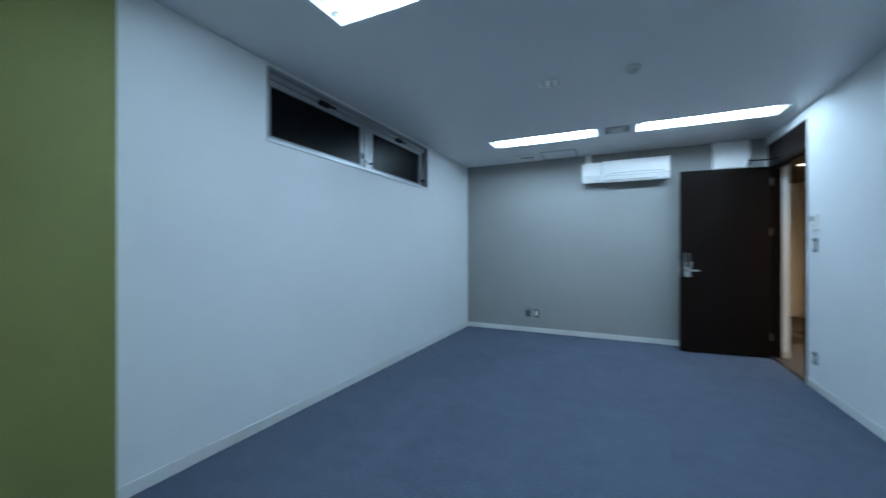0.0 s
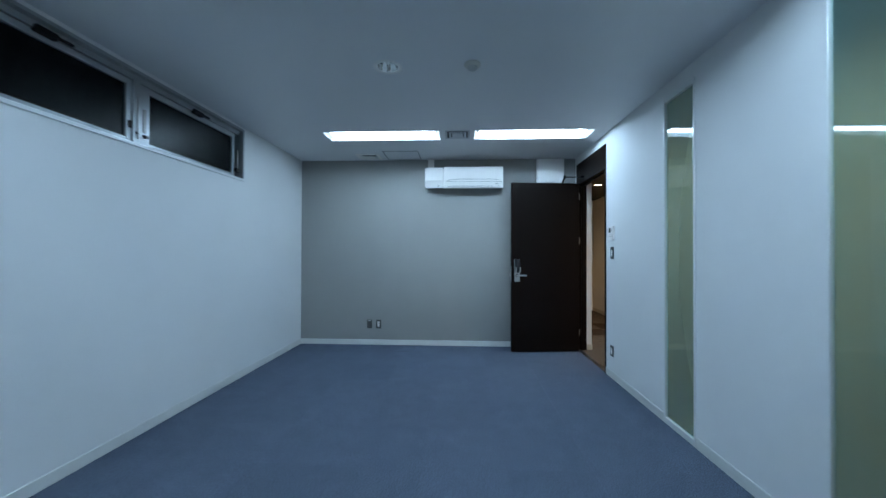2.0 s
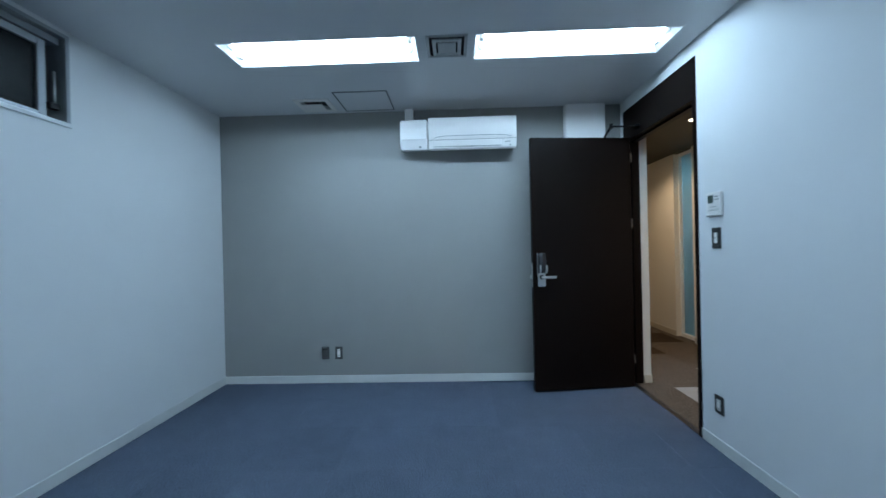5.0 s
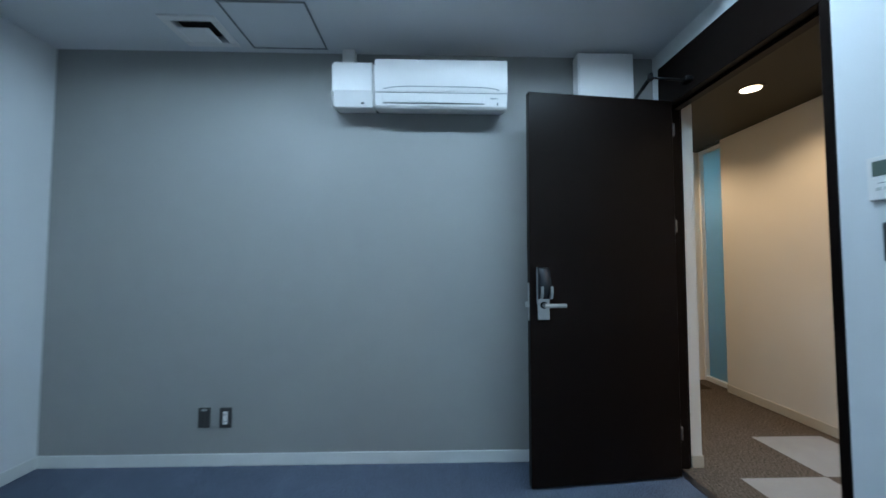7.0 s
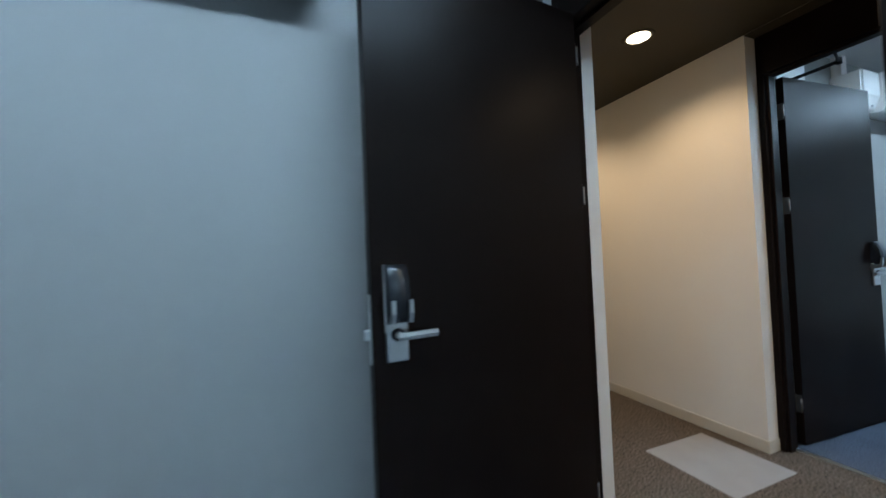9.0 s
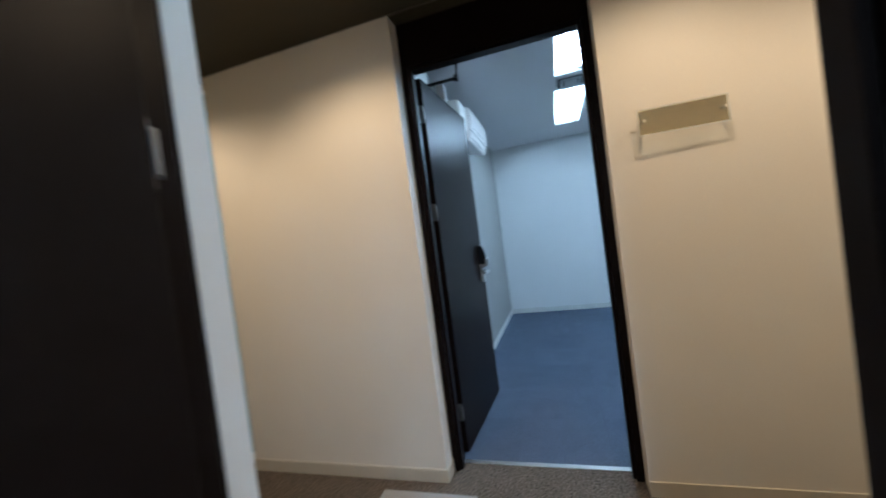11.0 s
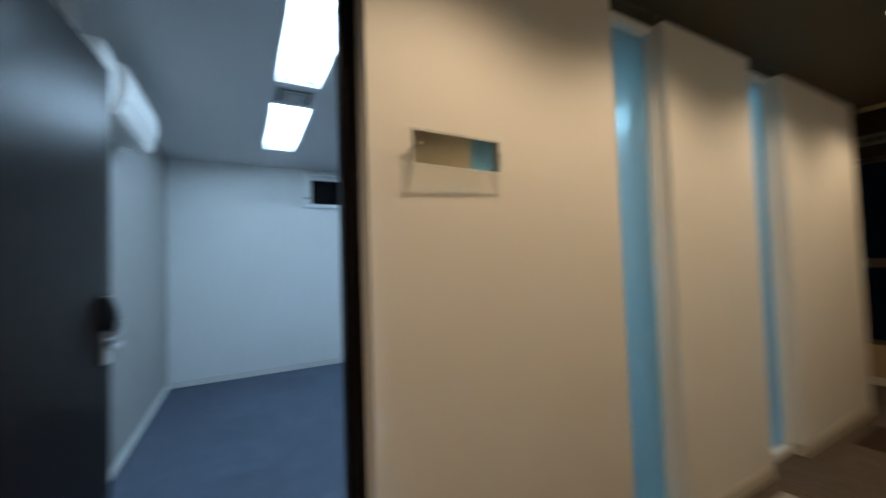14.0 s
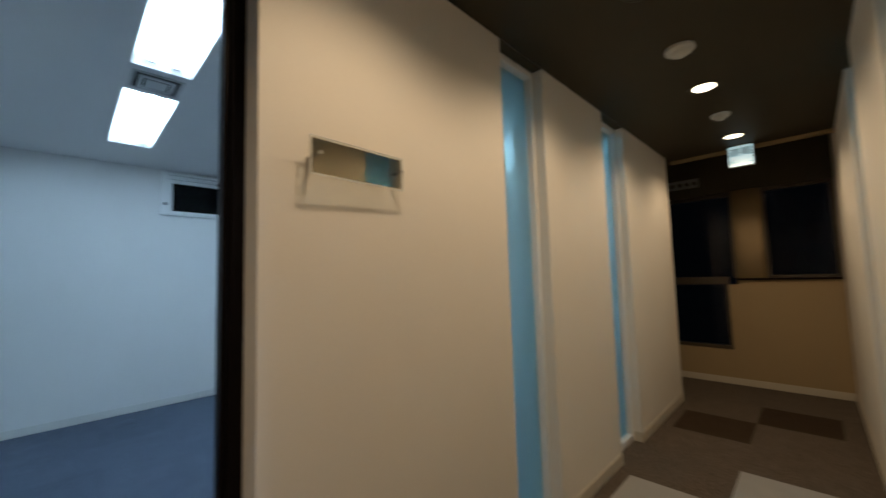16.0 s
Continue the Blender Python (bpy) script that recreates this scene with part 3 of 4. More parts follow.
# ---- high windows ----
def high_window(name, x_wall, s, y0, y1, z0, z1, flip, label):
    """Two awning sashes in an aluminium frame; s is the way from the room's wall face outwards."""
    th = thing(name, (x_wall + s * 0.06, (y0 + y1) / 2, z0), label, "window", kind="structure")

    def w(p):
        return Vector((x_wall + s * p.x, y0 + y1 - p.y if flip else p.y, p.z))

    mid = (y0 + y1) / 2 - 0.03
    t, wide, front = 0.022, 0.07 if flip else 0.022, 0.022 if flip else 0.006
    part("window_frame", B(((-front, y0, z0), (0.13, y0 + wide, z1)), ((-front, y1 - t, z0), (0.13, y1, z1)), ((-front, y0 + wide, z1 - t), (0.13, y1 - t, z1)),
                           ((0.03, mid - 0.028, z0 + 0.02), (0.12, mid + 0.028, z1 - t)), ((0.034, y0 + wide, z1 - 0.060), (0.12, y1 - t, z1 - t)), bevel=0.002, where=w), BRIGHT_FRAME if flip else ALUMINIUM, th)
    part("window_sill", B(((-0.006 - front, y0 - 0.004, z0 - 0.006), (0.13, y1 + 0.004, z0 + 0.02)), bevel=0.003, where=w), WHITE_FRAME, th, "pale sill strip below the sashes")
    for i, (a, b) in enumerate(((y0 + wide + 0.004, mid - 0.03), (mid + 0.03, y1 - t - 0.06))):
        zb, zt, m = z0 + 0.024, z1 - 0.064, 0.042
        ma, mb = (m, 0.036) if i == 0 else (0.092, m)      # one meeting stile is wide
        sash = part("sash", B(((0.045, a, zb), (0.085, a + ma, zt)), ((0.045, b - mb, zb), (0.085, b, zt)), ((0.046, a + ma, zb), (0.084, b - mb, zb + 0.034)), ((0.046, a + ma, zt - 0.04), (0.084, b - mb, zt)), bevel=0.003, where=w), BRIGHT_FRAME if flip else ALUMINIUM, th, "white awning sash" if flip else "aluminium awning sash")
        part("pane", B(((0.062, a + ma - 0.004, zb + 0.03), (0.068, b - mb + 0.004, zt - 0.036)), where=w), NIGHT_GLASS, sash, "dark glass pane at night")
        k = a + (b - a) * 0.52
        part("stay", B(((0.012, k - 0.07, zt - 0.015), (0.05, k + 0.04, zt + 0.022)), ((0.018, k + 0.03, zt + 0.002), (0.04, k + 0.13, zt + 0.016)), bevel=0.004, where=w), BLACK_METAL, sash, "dark window stay")
        e = b - mb / 2 if i == 0 else a + ma / 2
        if i == 0:
            part("clamp", B(((0.030, b - 0.03, zb + 0.10), (0.047, b - 0.004, zb + 0.15)), bevel=0.004, where=w), BLACK_METAL, sash, "small dark sash clamp")
            continue
        part("latch", B(((0.040, e - 0.014, zb + 0.10), (0.0465, e + 0.014, zb + 0.27)), bevel=0.002, where=w), HINGE_STEEL, sash, "grey recessed latch slot")
        bm = bmesh.new()
        rod(bm, (0.046, e, zb + 0.075), (0.020, e, zb + 0.068), 0.015, 0.011, where=w, sides=14)
        part("latch_knob", bm, BLACK_PLASTIC, sash, "black latch knob")
    bm = bmesh.new()
    rod(bm, (0.035, y1 - 0.05, z0 + 0.1), (0.035, y1 - 0.05, z0 + 0.30), 0.007, where=w, sides=10)
    rod(bm, (0.024, mid, z0 + 0.06), (0.024, mid, z0 + 0.36), 0.006, where=w, sides=10)
    part("side_rod", bm, SATIN_STEEL, th, "upright steel operating rods")
    part("side_clamp", B(((0.02, y1 - 0.085, z0 + 0.085), (0.05, y1 - 0.035, z0 + 0.12)), ((0.02, mid - 0.012, z0 + 0.09), (0.034, mid + 0.012, z0 + 0.11)), bevel=0.003, where=w), BLACK_METAL, th, "small dark clamps")
    if flip:
        bm = bmesh.new()
        rod(bm, (-front, y0 + 0.04, z0 + 0.12), (-front - 0.022, y0 + 0.04, z0 + 0.12), 0.016, 0.013, where=w, sides=16)
        part("stile_knob", bm, BLACK_PLASTIC, th, "black knob on the white stile")
    return th


high_window("window_1", XL, -1, *WIN_A, False, "high aluminium awning window, dark at night")
high_window("window_2", BX1, 1, *WIN_B, True, "high white awning window of the second office, dark at night")


# ---- ceiling fittings of the offices ----
def fluorescent(x, y, z):
    """A recessed two-tube trough light, its west end and south side at x and y."""
    th = thing("ceiling_light", (x + LAMP_L / 2, y + LAMP_W / 2, z), "recessed two-tube fluorescent ceiling light, switched on", "ceiling light", "fluorescent ceiling lights")
    L, W, d = LAMP_L, LAMP_W, 0.085
    bm = bmesh.new()
    ring = [(0, 0), (L, 0), (L, W), (0, W)]
    inner = [(0.05, 0.035), (L - 0.05, 0.035), (L - 0.05, W - 0.035), (0.05, W - 0.035)]
    lo = [bm.verts.new((x + p, y + q, z - 0.001)) for p, q in ring]
    hi = [bm.verts.new((x + p, y + q, z + d)) for p, q in inner]
    out = [bm.verts.new((x + p, y + q, z + d + 0.02)) for p, q in ring]
    for k in range(4):
        j = (k + 1) % 4
        bm.faces.new((lo[k], lo[j], hi[j], hi[k]))
        bm.faces.new((lo[k], out[k], out[j], lo[j]))
    bm.faces.new(hi), bm.faces.new(out)
    part("reflector", bm, WHITE_METAL, th, "white enamelled trough reflector")
    f = 0.008
    part("rim", B(((x - f, y - f, z - 0.003), (x + L + f, y, z - 0.0005)), ((x - f, y + W, z - 0.003), (x + L + f, y + W + f, z - 0.0005)), ((x - f, y, z - 0.003), (x, y + W, z - 0.0005)), ((x + L, y, z - 0.003), (x + L + f, y + W, z - 0.0005))), WHITE_METAL, th)
    for q in (0.085, W - 0.085):
        bm = bmesh.new()
        rod(bm, (x + 0.055, y + q, z + 0.035), (x + L - 0.055, y + q, z + 0.035), 0.0145, sides=10, caps=False)
        part("tube", bm, TUBE, th, "lit fluorescent tube")
        for e, g in ((x + 0.03, x + 0.056), (x + L - 0.056, x + L - 0.03)):
            part("socket", B(((e, y + q - 0.02, z + 0.012), (g, y + q + 0.02, z + 0.07)), bevel=0.003), WHITE_PLASTIC, th, "white lamp socket")
    return th


base_light = fluorescent(*LAMPS_A[0], ROOM_H)


def light_at(x, y, z):
    copy_thing(base_light, Matrix.Translation((x + LAMP_L / 2, y + LAMP_W / 2, z)))


for x, y in LAMPS_A[1:]:
    light_at(x, y, ROOM_H)
for x, y in LAMPS_B:
    light_at(x, y, ROOM_H + 0.015)
light_at(3.55, 7.3, ROOM_H - 0.11)


def air_vent(cx, cy, z):
    """A square ceiling vent with stepped frames round a middle plate."""
    th = thing("ceiling_vent", (cx, cy, z), "square stepped metal ceiling vent between lights", "vent", "stepped ceiling vents")

    def ring(r0, r1, z0, z1):
        return B(((cx - r1, cy - r1, z0), (cx + r1, cy - r0, z1)), ((cx - r1, cy + r0, z0), (cx + r1, cy + r1, z1)), ((cx - r1, cy - r0, z0), (cx - r0, cy + r0, z1)), ((cx + r0, cy - r0, z0), (cx + r1, cy + r0, z1)), bevel=0.0015)

    part("outer_frame", ring(0.113, 0.130, z - 0.006, z - 0.0005), VENT_GREY, th)
    part("inner_frame", ring(0.068, 0.092, z - 0.012, z - 0.004), VENT_GREY, th)
    part("middle_plate", B(((cx - 0.058, cy - 0.058, z - 0.014), (cx + 0.058, cy + 0.058, z - 0.008)), bevel=0.002), VENT_GREY, th)
    part("duct", B(((cx - 0.111, cy - 0.111, z + 0.05), (cx + 0.111, cy + 0.111, z + 0.07)), ((cx - 0.111, cy + 0.105, z - 0.002), (cx + 0.111, cy + 0.111, z + 0.05)),
                   ((cx - 0.111, cy - 0.111, z - 0.002), (cx + 0.111, cy - 0.105, z + 0.05)), ((cx - 0.111, cy - 0.105, z - 0.002), (cx - 0.105, cy + 0.105, z + 0.05)),
                   ((cx + 0.105, cy - 0.105, z - 0.002), (cx + 0.111, cy + 0.105, z + 0.05))), SHADOW_CAVITY, th, "duct above the vent, coloured near-black for shade")
    part("stem", B(((cx - 0.007, cy - 0.07, z - 0.008), (cx + 0.007, cy + 0.07, z - 0.004)), ((cx - 0.09, cy - 0.006, z - 0.003), (cx + 0.09, cy + 0.006, z + 0.005))), SHADOW_CAVITY, th, "cross bar in the near-black shade colour")


air_vent(*VENT_A, ROOM_H)
air_vent(*VENT_B, ROOM_H + 0.015)

# exhaust grille with a slot, near the grey wall
gx0, gx1, gy0, gy1 = -1.30, -0.99, 5.70, 5.985
th = thing("exhaust_vent", ((gx0 + gx1) / 2, (gy0 + gy1) / 2, ROOM_H), "white square exhaust vent cover on the ceiling", "vent")
z = ROOM_H
part("frame", B(((gx0, gy0, z - 0.009), (gx1, gy0 + 0.045, z - 0.0005)), ((gx0, gy1 - 0.045, z - 0.009), (gx1, gy1, z - 0.0005)), ((gx0, gy0 + 0.045, z - 0.009), (gx0 + 0.045, gy1 - 0.045, z - 0.0005)), ((gx1 - 0.045, gy0 + 0.045, z - 0.009), (gx1, gy1 - 0.045, z - 0.0005)), bevel=0.003), WHITE_PLASTIC, th)
part("cover_plate", B(((gx0 + 0.05, gy0 + 0.10, z - 0.014), (gx1 - 0.085, gy1 - 0.05, z - 0.006)), bevel=0.003), WHITE_PLASTIC, th)
part("cavity", B(((gx0 + 0.046, gy0 + 0.046, z + 0.03), (gx1 - 0.046, gy1 - 0.046, z + 0.04))), SHADOW_CAVITY, th, "duct behind the cover, coloured near-black for shade")

# inspection hatch
hx0, hx1, hy0, hy1 = -0.92, -0.465, 5.58, 6.0
th = thing("ceiling_hatch", ((hx0 + hx1) / 2, (hy0 + hy1) / 2, ROOM_H), "square white inspection hatch with an aluminium frame", "hatch")
e = 0.012
# shade along the aluminium frame is put into its grey
part("hatch_frame", B(((hx0, hy0, z - 0.005), (hx1, hy0 + e, z - 0.0005)), ((hx0, hy1 - e, z - 0.005), (hx1, hy1, z - 0.0005)), ((hx0, hy0 + e, z - 0.005), (hx0 + e, hy1 - e, z - 0.0005)), ((hx1 - e, hy0 + e, z - 0.005), (hx1, hy1 - e, z - 0.0005)), bevel=0.001), HATCH_TRIM, th, "thin aluminium frame, greyed for the shade along it")
part("hatch_panel", B(((hx0 + e + 0.002, hy0 + e + 0.002, z - 0.004), (hx1 - e - 0.002, hy1 - e - 0.002, z - 0.0005)), bevel=0.001), CEILING_PAINT, th)


def round_light(name, x, y, z, r, label, category, group, cone, lens):
    """A round recessed downlight: trim ring, reflector cone, and a lens at the top of the cone."""
    th = thing(name, (x, y, z), label, category, group)
    bm = bmesh.new()
    turned(bm, [(r, 0.012), (r + 0.002, -0.002), (r + 0.012, -0.006), (r + 0.024, -0.004), (r + 0.026, -0.0005)], (x, y, z))
    part("trim_ring", bm, WHITE_METAL if lens is not LENS else HALL_CEILING, th)
    bm = bmesh.new()
    turned(bm, [(r, 0.0), (r * 0.92, 0.03), (r * 0.7, 0.07), (r * 0.45, 0.09)], (x, y, z))
    part("reflector", bm, cone, th, "mirror-finish reflector cone")
    bm = bmesh.new()
    lz = -0.001 if lens is LENS else 0.055
    lr = r * 0.985 if lens is LENS else r * 0.45
    turned(bm, [(0.001, lz - 0.006), (lr * 0.6, lz - 0.004), (lr, lz)], (x, y, z))
    part("lens" if lens is LENS else "bulb", bm, lens, th, "lit lens" if lens is LENS else "unlit white bulb")
    return th


round_light("downlight", -0.43, 3.48, ROOM_H, 0.072, "unlit recessed downlight with a mirror reflector", "downlight", "", CHROME, WHITE_PLASTIC)


def detector(x, y, z, r, label, group=""):
    th = thing("smoke_detector", (x, y, z), label, "smoke detector", group)
    bm = bmesh.new()
    turned(bm, [(r, 0.0), (r, -0.012), (r * 0.93, -0.018), (r * 0.62, -0.022)], (x, y, z))
    part("base", bm, OFF_WHITE_PLASTIC, th)
    bm = bmesh.new()
    turned(bm, [(r * 0.62, -0.020), (r * 0.58, -0.034), (r * 0.40, -0.042), (0.001, -0.044)], (x, y, z))
    part("sensor_head", bm, VENT_GREY if r < 0.06 else OFF_WHITE_PLASTIC, th)


detector(0.15, 3.46, ROOM_H, 0.056, "small round off-white smoke detector on the ceiling")
detector(2.423, 3.18, HALL_H, 0.069, "round off-white detector on the dark ceiling", "corridor detectors")
detector(2.42, 1.98, HALL_H, 0.061, "round off-white detector on the dark ceiling", "corridor detectors")


# ---- air conditioner and boxes on the grey walls ----
SQUAT = 0.825                           # vertical flattening of the wall units, set to fit the camera's view


def air_conditioner(x0, x1, wall, label):
    """A wall unit with a curved front, a flap below, and slits; wall is the y of the wall behind it."""
    th = thing("air_conditioner", ((x0 + x1) / 2, wall, 2.09), label, "air conditioner", "wall air conditioners")

    def w(p):
        return Vector((p.x, wall - p.y, 2.405 - (2.405 - p.z) * SQUAT if p.z < 2.405 else p.z))

    bm = bmesh.new()
    extruded(bm, [(0.0, 2.40), (0.17, 2.405), (0.198, 2.40), (0.203, 2.30), (0.203, 2.172), (0.199, 2.16), (0.180, 2.08), (0.168, 2.067), (0.15, 2.066), (0.0, 2.112)], x0, x1, w)
    part("body", bm, WHITE_PLASTIC, th)
    bm = bmesh.new()
    arc = [(0.204, 2.17)] + [(0.206 + 0.012 * math.sin(math.pi * k / 10) ** 0.8, 2.173 + 0.226 * k / 10) for k in range(11)] + [(0.196, 2.403), (0.196, 2.17)]
    extruded(bm, arc, x0 + 0.004, x1 - 0.004, w)
    part("front_panel", bm, WHITE_PLASTIC, th)
    # grey ribbon on the flat panel imitates the shade in a grip groove
    bm = bmesh.new()
    smile = [(x0 + 0.05 + (x1 - x0 - 0.10) * k / 20, 2.198 - 0.018 * abs(k / 10 - 1) ** 6) for k in range(21)]
    low, high = ([bm.verts.new(w(Vector((x, 0.2078 + (z - 2.173) * 0.2, z)))) for x, z in ((p, q + d) for p, q in smile)] for d in (0.0, 0.005))
    for k in range(20):
        bm.faces.new((low[k], low[k + 1], high[k + 1], high[k]))
    part("grip_groove", bm, HATCH_TRIM, th, "curved grey ribbon for the shade in the grip groove")

    def slope(p):      # p.y: out of the slanted lower face
        return w(Vector((p.x, 0.199 - (2.16 - p.z) * 0.2375 + p.y, p.z)))

    part("louver", B(((x0 + 0.045, -0.002, 2.098), (x1 - 0.135, 0.004, 2.154)), bevel=0.002, where=slope), WHITE_PLASTIC, th, "white air flap")
    # dark strips on the surface stand for the shade in the slits
    part("slit", B(((x0 + 0.045, -0.002, 2.0925), (x1 - 0.135, 0.0015, 2.097)), ((x0 + 0.006, -0.001, 2.1615), (x1 - 0.006, 0.0025, 2.1635)), where=slope), GREY_PLATE, th, "dark strips for the shade in the air slits")
    part("indicator", B(((x1 - 0.06, 0.0, 2.088), (x1 - 0.052, 0.002, 2.103)), ((x1 - 0.10, 0.0, 2.128), (x1 - 0.055, 0.0015, 2.133)), where=slope), HATCH_TRIM, th, "small dark indicator marks")
    return th


def pipe_box(x0, x1, wall, top, dx0, dx1):
    th = thing("pipe_cover", ((x0 + x1) / 2, wall, 2.09), "white boxy pipe cover beside the air conditioner", "pipe cover", "pipe cover boxes")

    def w(p):
        return Vector((p.x, wall - p.y, 2.405 - (2.405 - p.z) * SQUAT if p.z < 2.405 else p.z))

    bm = bmesh.new()
    extruded(bm, [(0.0, 2.40), (0.162, 2.40), (0.175, 2.39), (0.175, 2.19), (0.168, 2.175), (0.142, 2.085), (0.13, 2.078), (0.0, 2.112)], x0, x1, w)
    bmesh.ops.bevel(bm, geom=[e for e in bm.edges if abs(e.verts[0].co.x - e.verts[1].co.x) < 1e-5], offset=0.012, segments=3, affect="EDGES")
    part("cover", bm, WHITE_PLASTIC, th)
    part("conduit", B(((dx0, 0.0, 2.395), (dx1, 0.06, top)), bevel=0.006, where=w, seg=2), WHITE_PLASTIC, th, "white conduit up to the ceiling")
    part("screw_cap", B(((x1 - 0.08, 0.144, 2.104), (x1 - 0.06, 0.154, 2.114)), where=w), GREY_PLATE, th)


def wall_box(x0, x1, wall, z0, z1, label):
    th = thing("vent_box", ((x0 + x1) / 2, wall, z0), label, "vent box", "white wall boxes")

    def w(p):
        return Vector((p.x, wall - p.y, p.z))

    part("casing", B(((x0, 0.0, z0), (x1, 0.085, z1)), bevel=0.006, where=w, seg=2), WHITE_METAL, th)
    part("cover", B(((x0 + 0.008, 0.084, z0 + 0.006), (x1 - 0.008, 0.094, z1 - 0.008)), bevel=0.003, where=w), WHITE_METAL, th)


air_conditioner(-0.150, 0.625, YF, "white wall-mounted air conditioner above the grey wall")
pipe_box(-0.408, -0.158, YF, ROOM_H, -0.375, -0.295)
wall_box(1.09, 1.445, YF, 2.20, 2.53, "white square metal box high on the grey wall")
air_conditioner(4.47, 5.245, BYF, "white wall-mounted air conditioner in the second office")
pipe_box(4.212, 4.462, BYF, ROOM_H + 0.015, 4.245, 4.325)
wall_box(3.36, 3.70, BYF, 2.20, 2.53, "white square metal box high behind the open door")


# ---- plates on the walls ----
def wall_plate(name, where, half, z0, z1, label, category, group, insert):
    """A small bezel on a wall; where() takes (along, out of the wall, up)."""
    p0 = where(Vector((0, 0, (z0 + z1) / 2)))
    th = thing(name, p0, label, category, group)
    part("bezel", B(((-half, 0.0, z0), (half, 0.008, z1)), bevel=0.003, where=where, seg=2), GREY_PLATE, th)
    if insert == "rocker":
        part("rocker", B(((-half * 0.38, 0.006, z0 + 0.03), (half * 0.38, 0.012, z1 - 0.03)), bevel=0.002, where=where), WHITE_PLASTIC, th, "white insert")
        part("seam", B(((-half * 0.36, 0.0115, (z0 + z1) / 2 - 0.001), (half * 0.36, 0.0125, (z0 + z1) / 2 + 0.001)), where=where), GREY_PLATE, th)
    elif insert == "outlet":
        ins = part("socket_insert", B(((-half * 0.40, 0.006, z0 + 0.022), (half * 0.40, 0.011, z1 - 0.022)), bevel=0.002, where=where), WHITE_PLASTIC, th, "white socket insert")
        mid = (z0 + z1) / 2
        for zc in (mid - 0.022, mid + 0.022):
            for sx in (-0.006, 0.006):
                part("slot", B(((sx - 0.0015, 0.0105, zc - 0.005), (sx + 0.0015, 0.0115, zc + 0.005)), where=where), BLACK_PLASTIC, ins)
    else:
        part("blank_cover", B(((-half * 0.6, 0.006, z0 + 0.014), (half * 0.6, 0.010, z1 - 0.02)), bevel=0.002, where=where), GREY_PLATE, th, "grey blank cover")
        part("top_tab", B(((-half * 0.5, 0.008, z1 - 0.018), (half * 0.5, 0.011, z1 - 0.008)), bevel=0.001, where=where), SATIN_STEEL, th)
    return th


def on_north(x, wall=YF):
    return lambda p: Vector((x + p.x, wall - p.y, p.z))


def on_east(y):
    return lambda p: Vector((XR - p.y, y + p.x, p.z))


wall_plate("wall_socket", on_north(-1.181), 0.035, 0.226, 0.344, "dark grey blank wall plate above the baseboard", "wall plate", "wall plates", "blank")
wall_plate("wall_socket", on_north(-1.055), 0.035, 0.224, 0.343, "dark grey outlet plate with a white insert", "outlet", "wall plates", "outlet")
wall_plate("wall_socket", on_east(4.824), 0.036, 0.224, 0.332, "dark grey outlet plate low on white wall", "outlet", "wall plates", "outlet")
wall_plate("light_switch", on_east(4.818), 0.036, 1.212, 1.335, "dark grey light switch with a white rocker", "light switch", "wall plates", "rocker")
wall_plate("wall_socket", on_north(4.55, BYF), 0.035, 0.25, 0.37, "dark grey outlet plate on grey wall", "outlet", "wall plates", "outlet")

we = on_east(4.82)
th = thing("thermostat", (XR, 4.82, 1.402), "white air conditioner controller with a small display", "thermostat")
part("case", B(((-0.06, 0.0, 1.405), (0.06, 0.019, 1.545)), bevel=0.004, where=we, seg=2), WHITE_PLASTIC, th)
part("screen", B(((-0.002, 0.018, 1.482), (0.044, 0.0205, 1.53)), bevel=0.001, where=we), LCD, th, "dark grey display")
for k in range(4):
    part("button", B(((0.018 - 0.022 * k + 0.004, 0.018, 1.436), (0.036 - 0.022 * k, 0.021, 1.446)), bevel=0.001, where=we), OFF_WHITE_PLASTIC, th)
for a, b, c, d in ((-0.044, -0.014, 1.515, 1.519), (-0.044, -0.02, 1.498, 1.502), (-0.03, 0.03, 1.458, 1.460)):
    part("printed_mark", B(((a, 0.0188, c), (b, 0.0194, d)), where=we), GREY_PLATE, th, "small grey printed mark")


# ---- corridor things ----
spot_data = bpy.data.lights.new("downlight_beam", "SPOT")
spot_data.energy, spot_data.color = SPOT_POWER, WARM
spot_data.spot_size, spot_data.spot_blend, spot_data.shadow_soft_size = radians(150), 0.6, 0.055
for y in HALL_LIGHTS:
    round_light("downlight", HALL_X, y, HALL_H, 0.064, "lit warm recessed downlight in dark ceiling", "downlight", "corridor downlights", CHROME, LENS)
    lamp = new("downlight_beam", spot_data)
    lamp.matrix_basis = Matrix.Translation((HALL_X, y, HALL_H - 0.04))


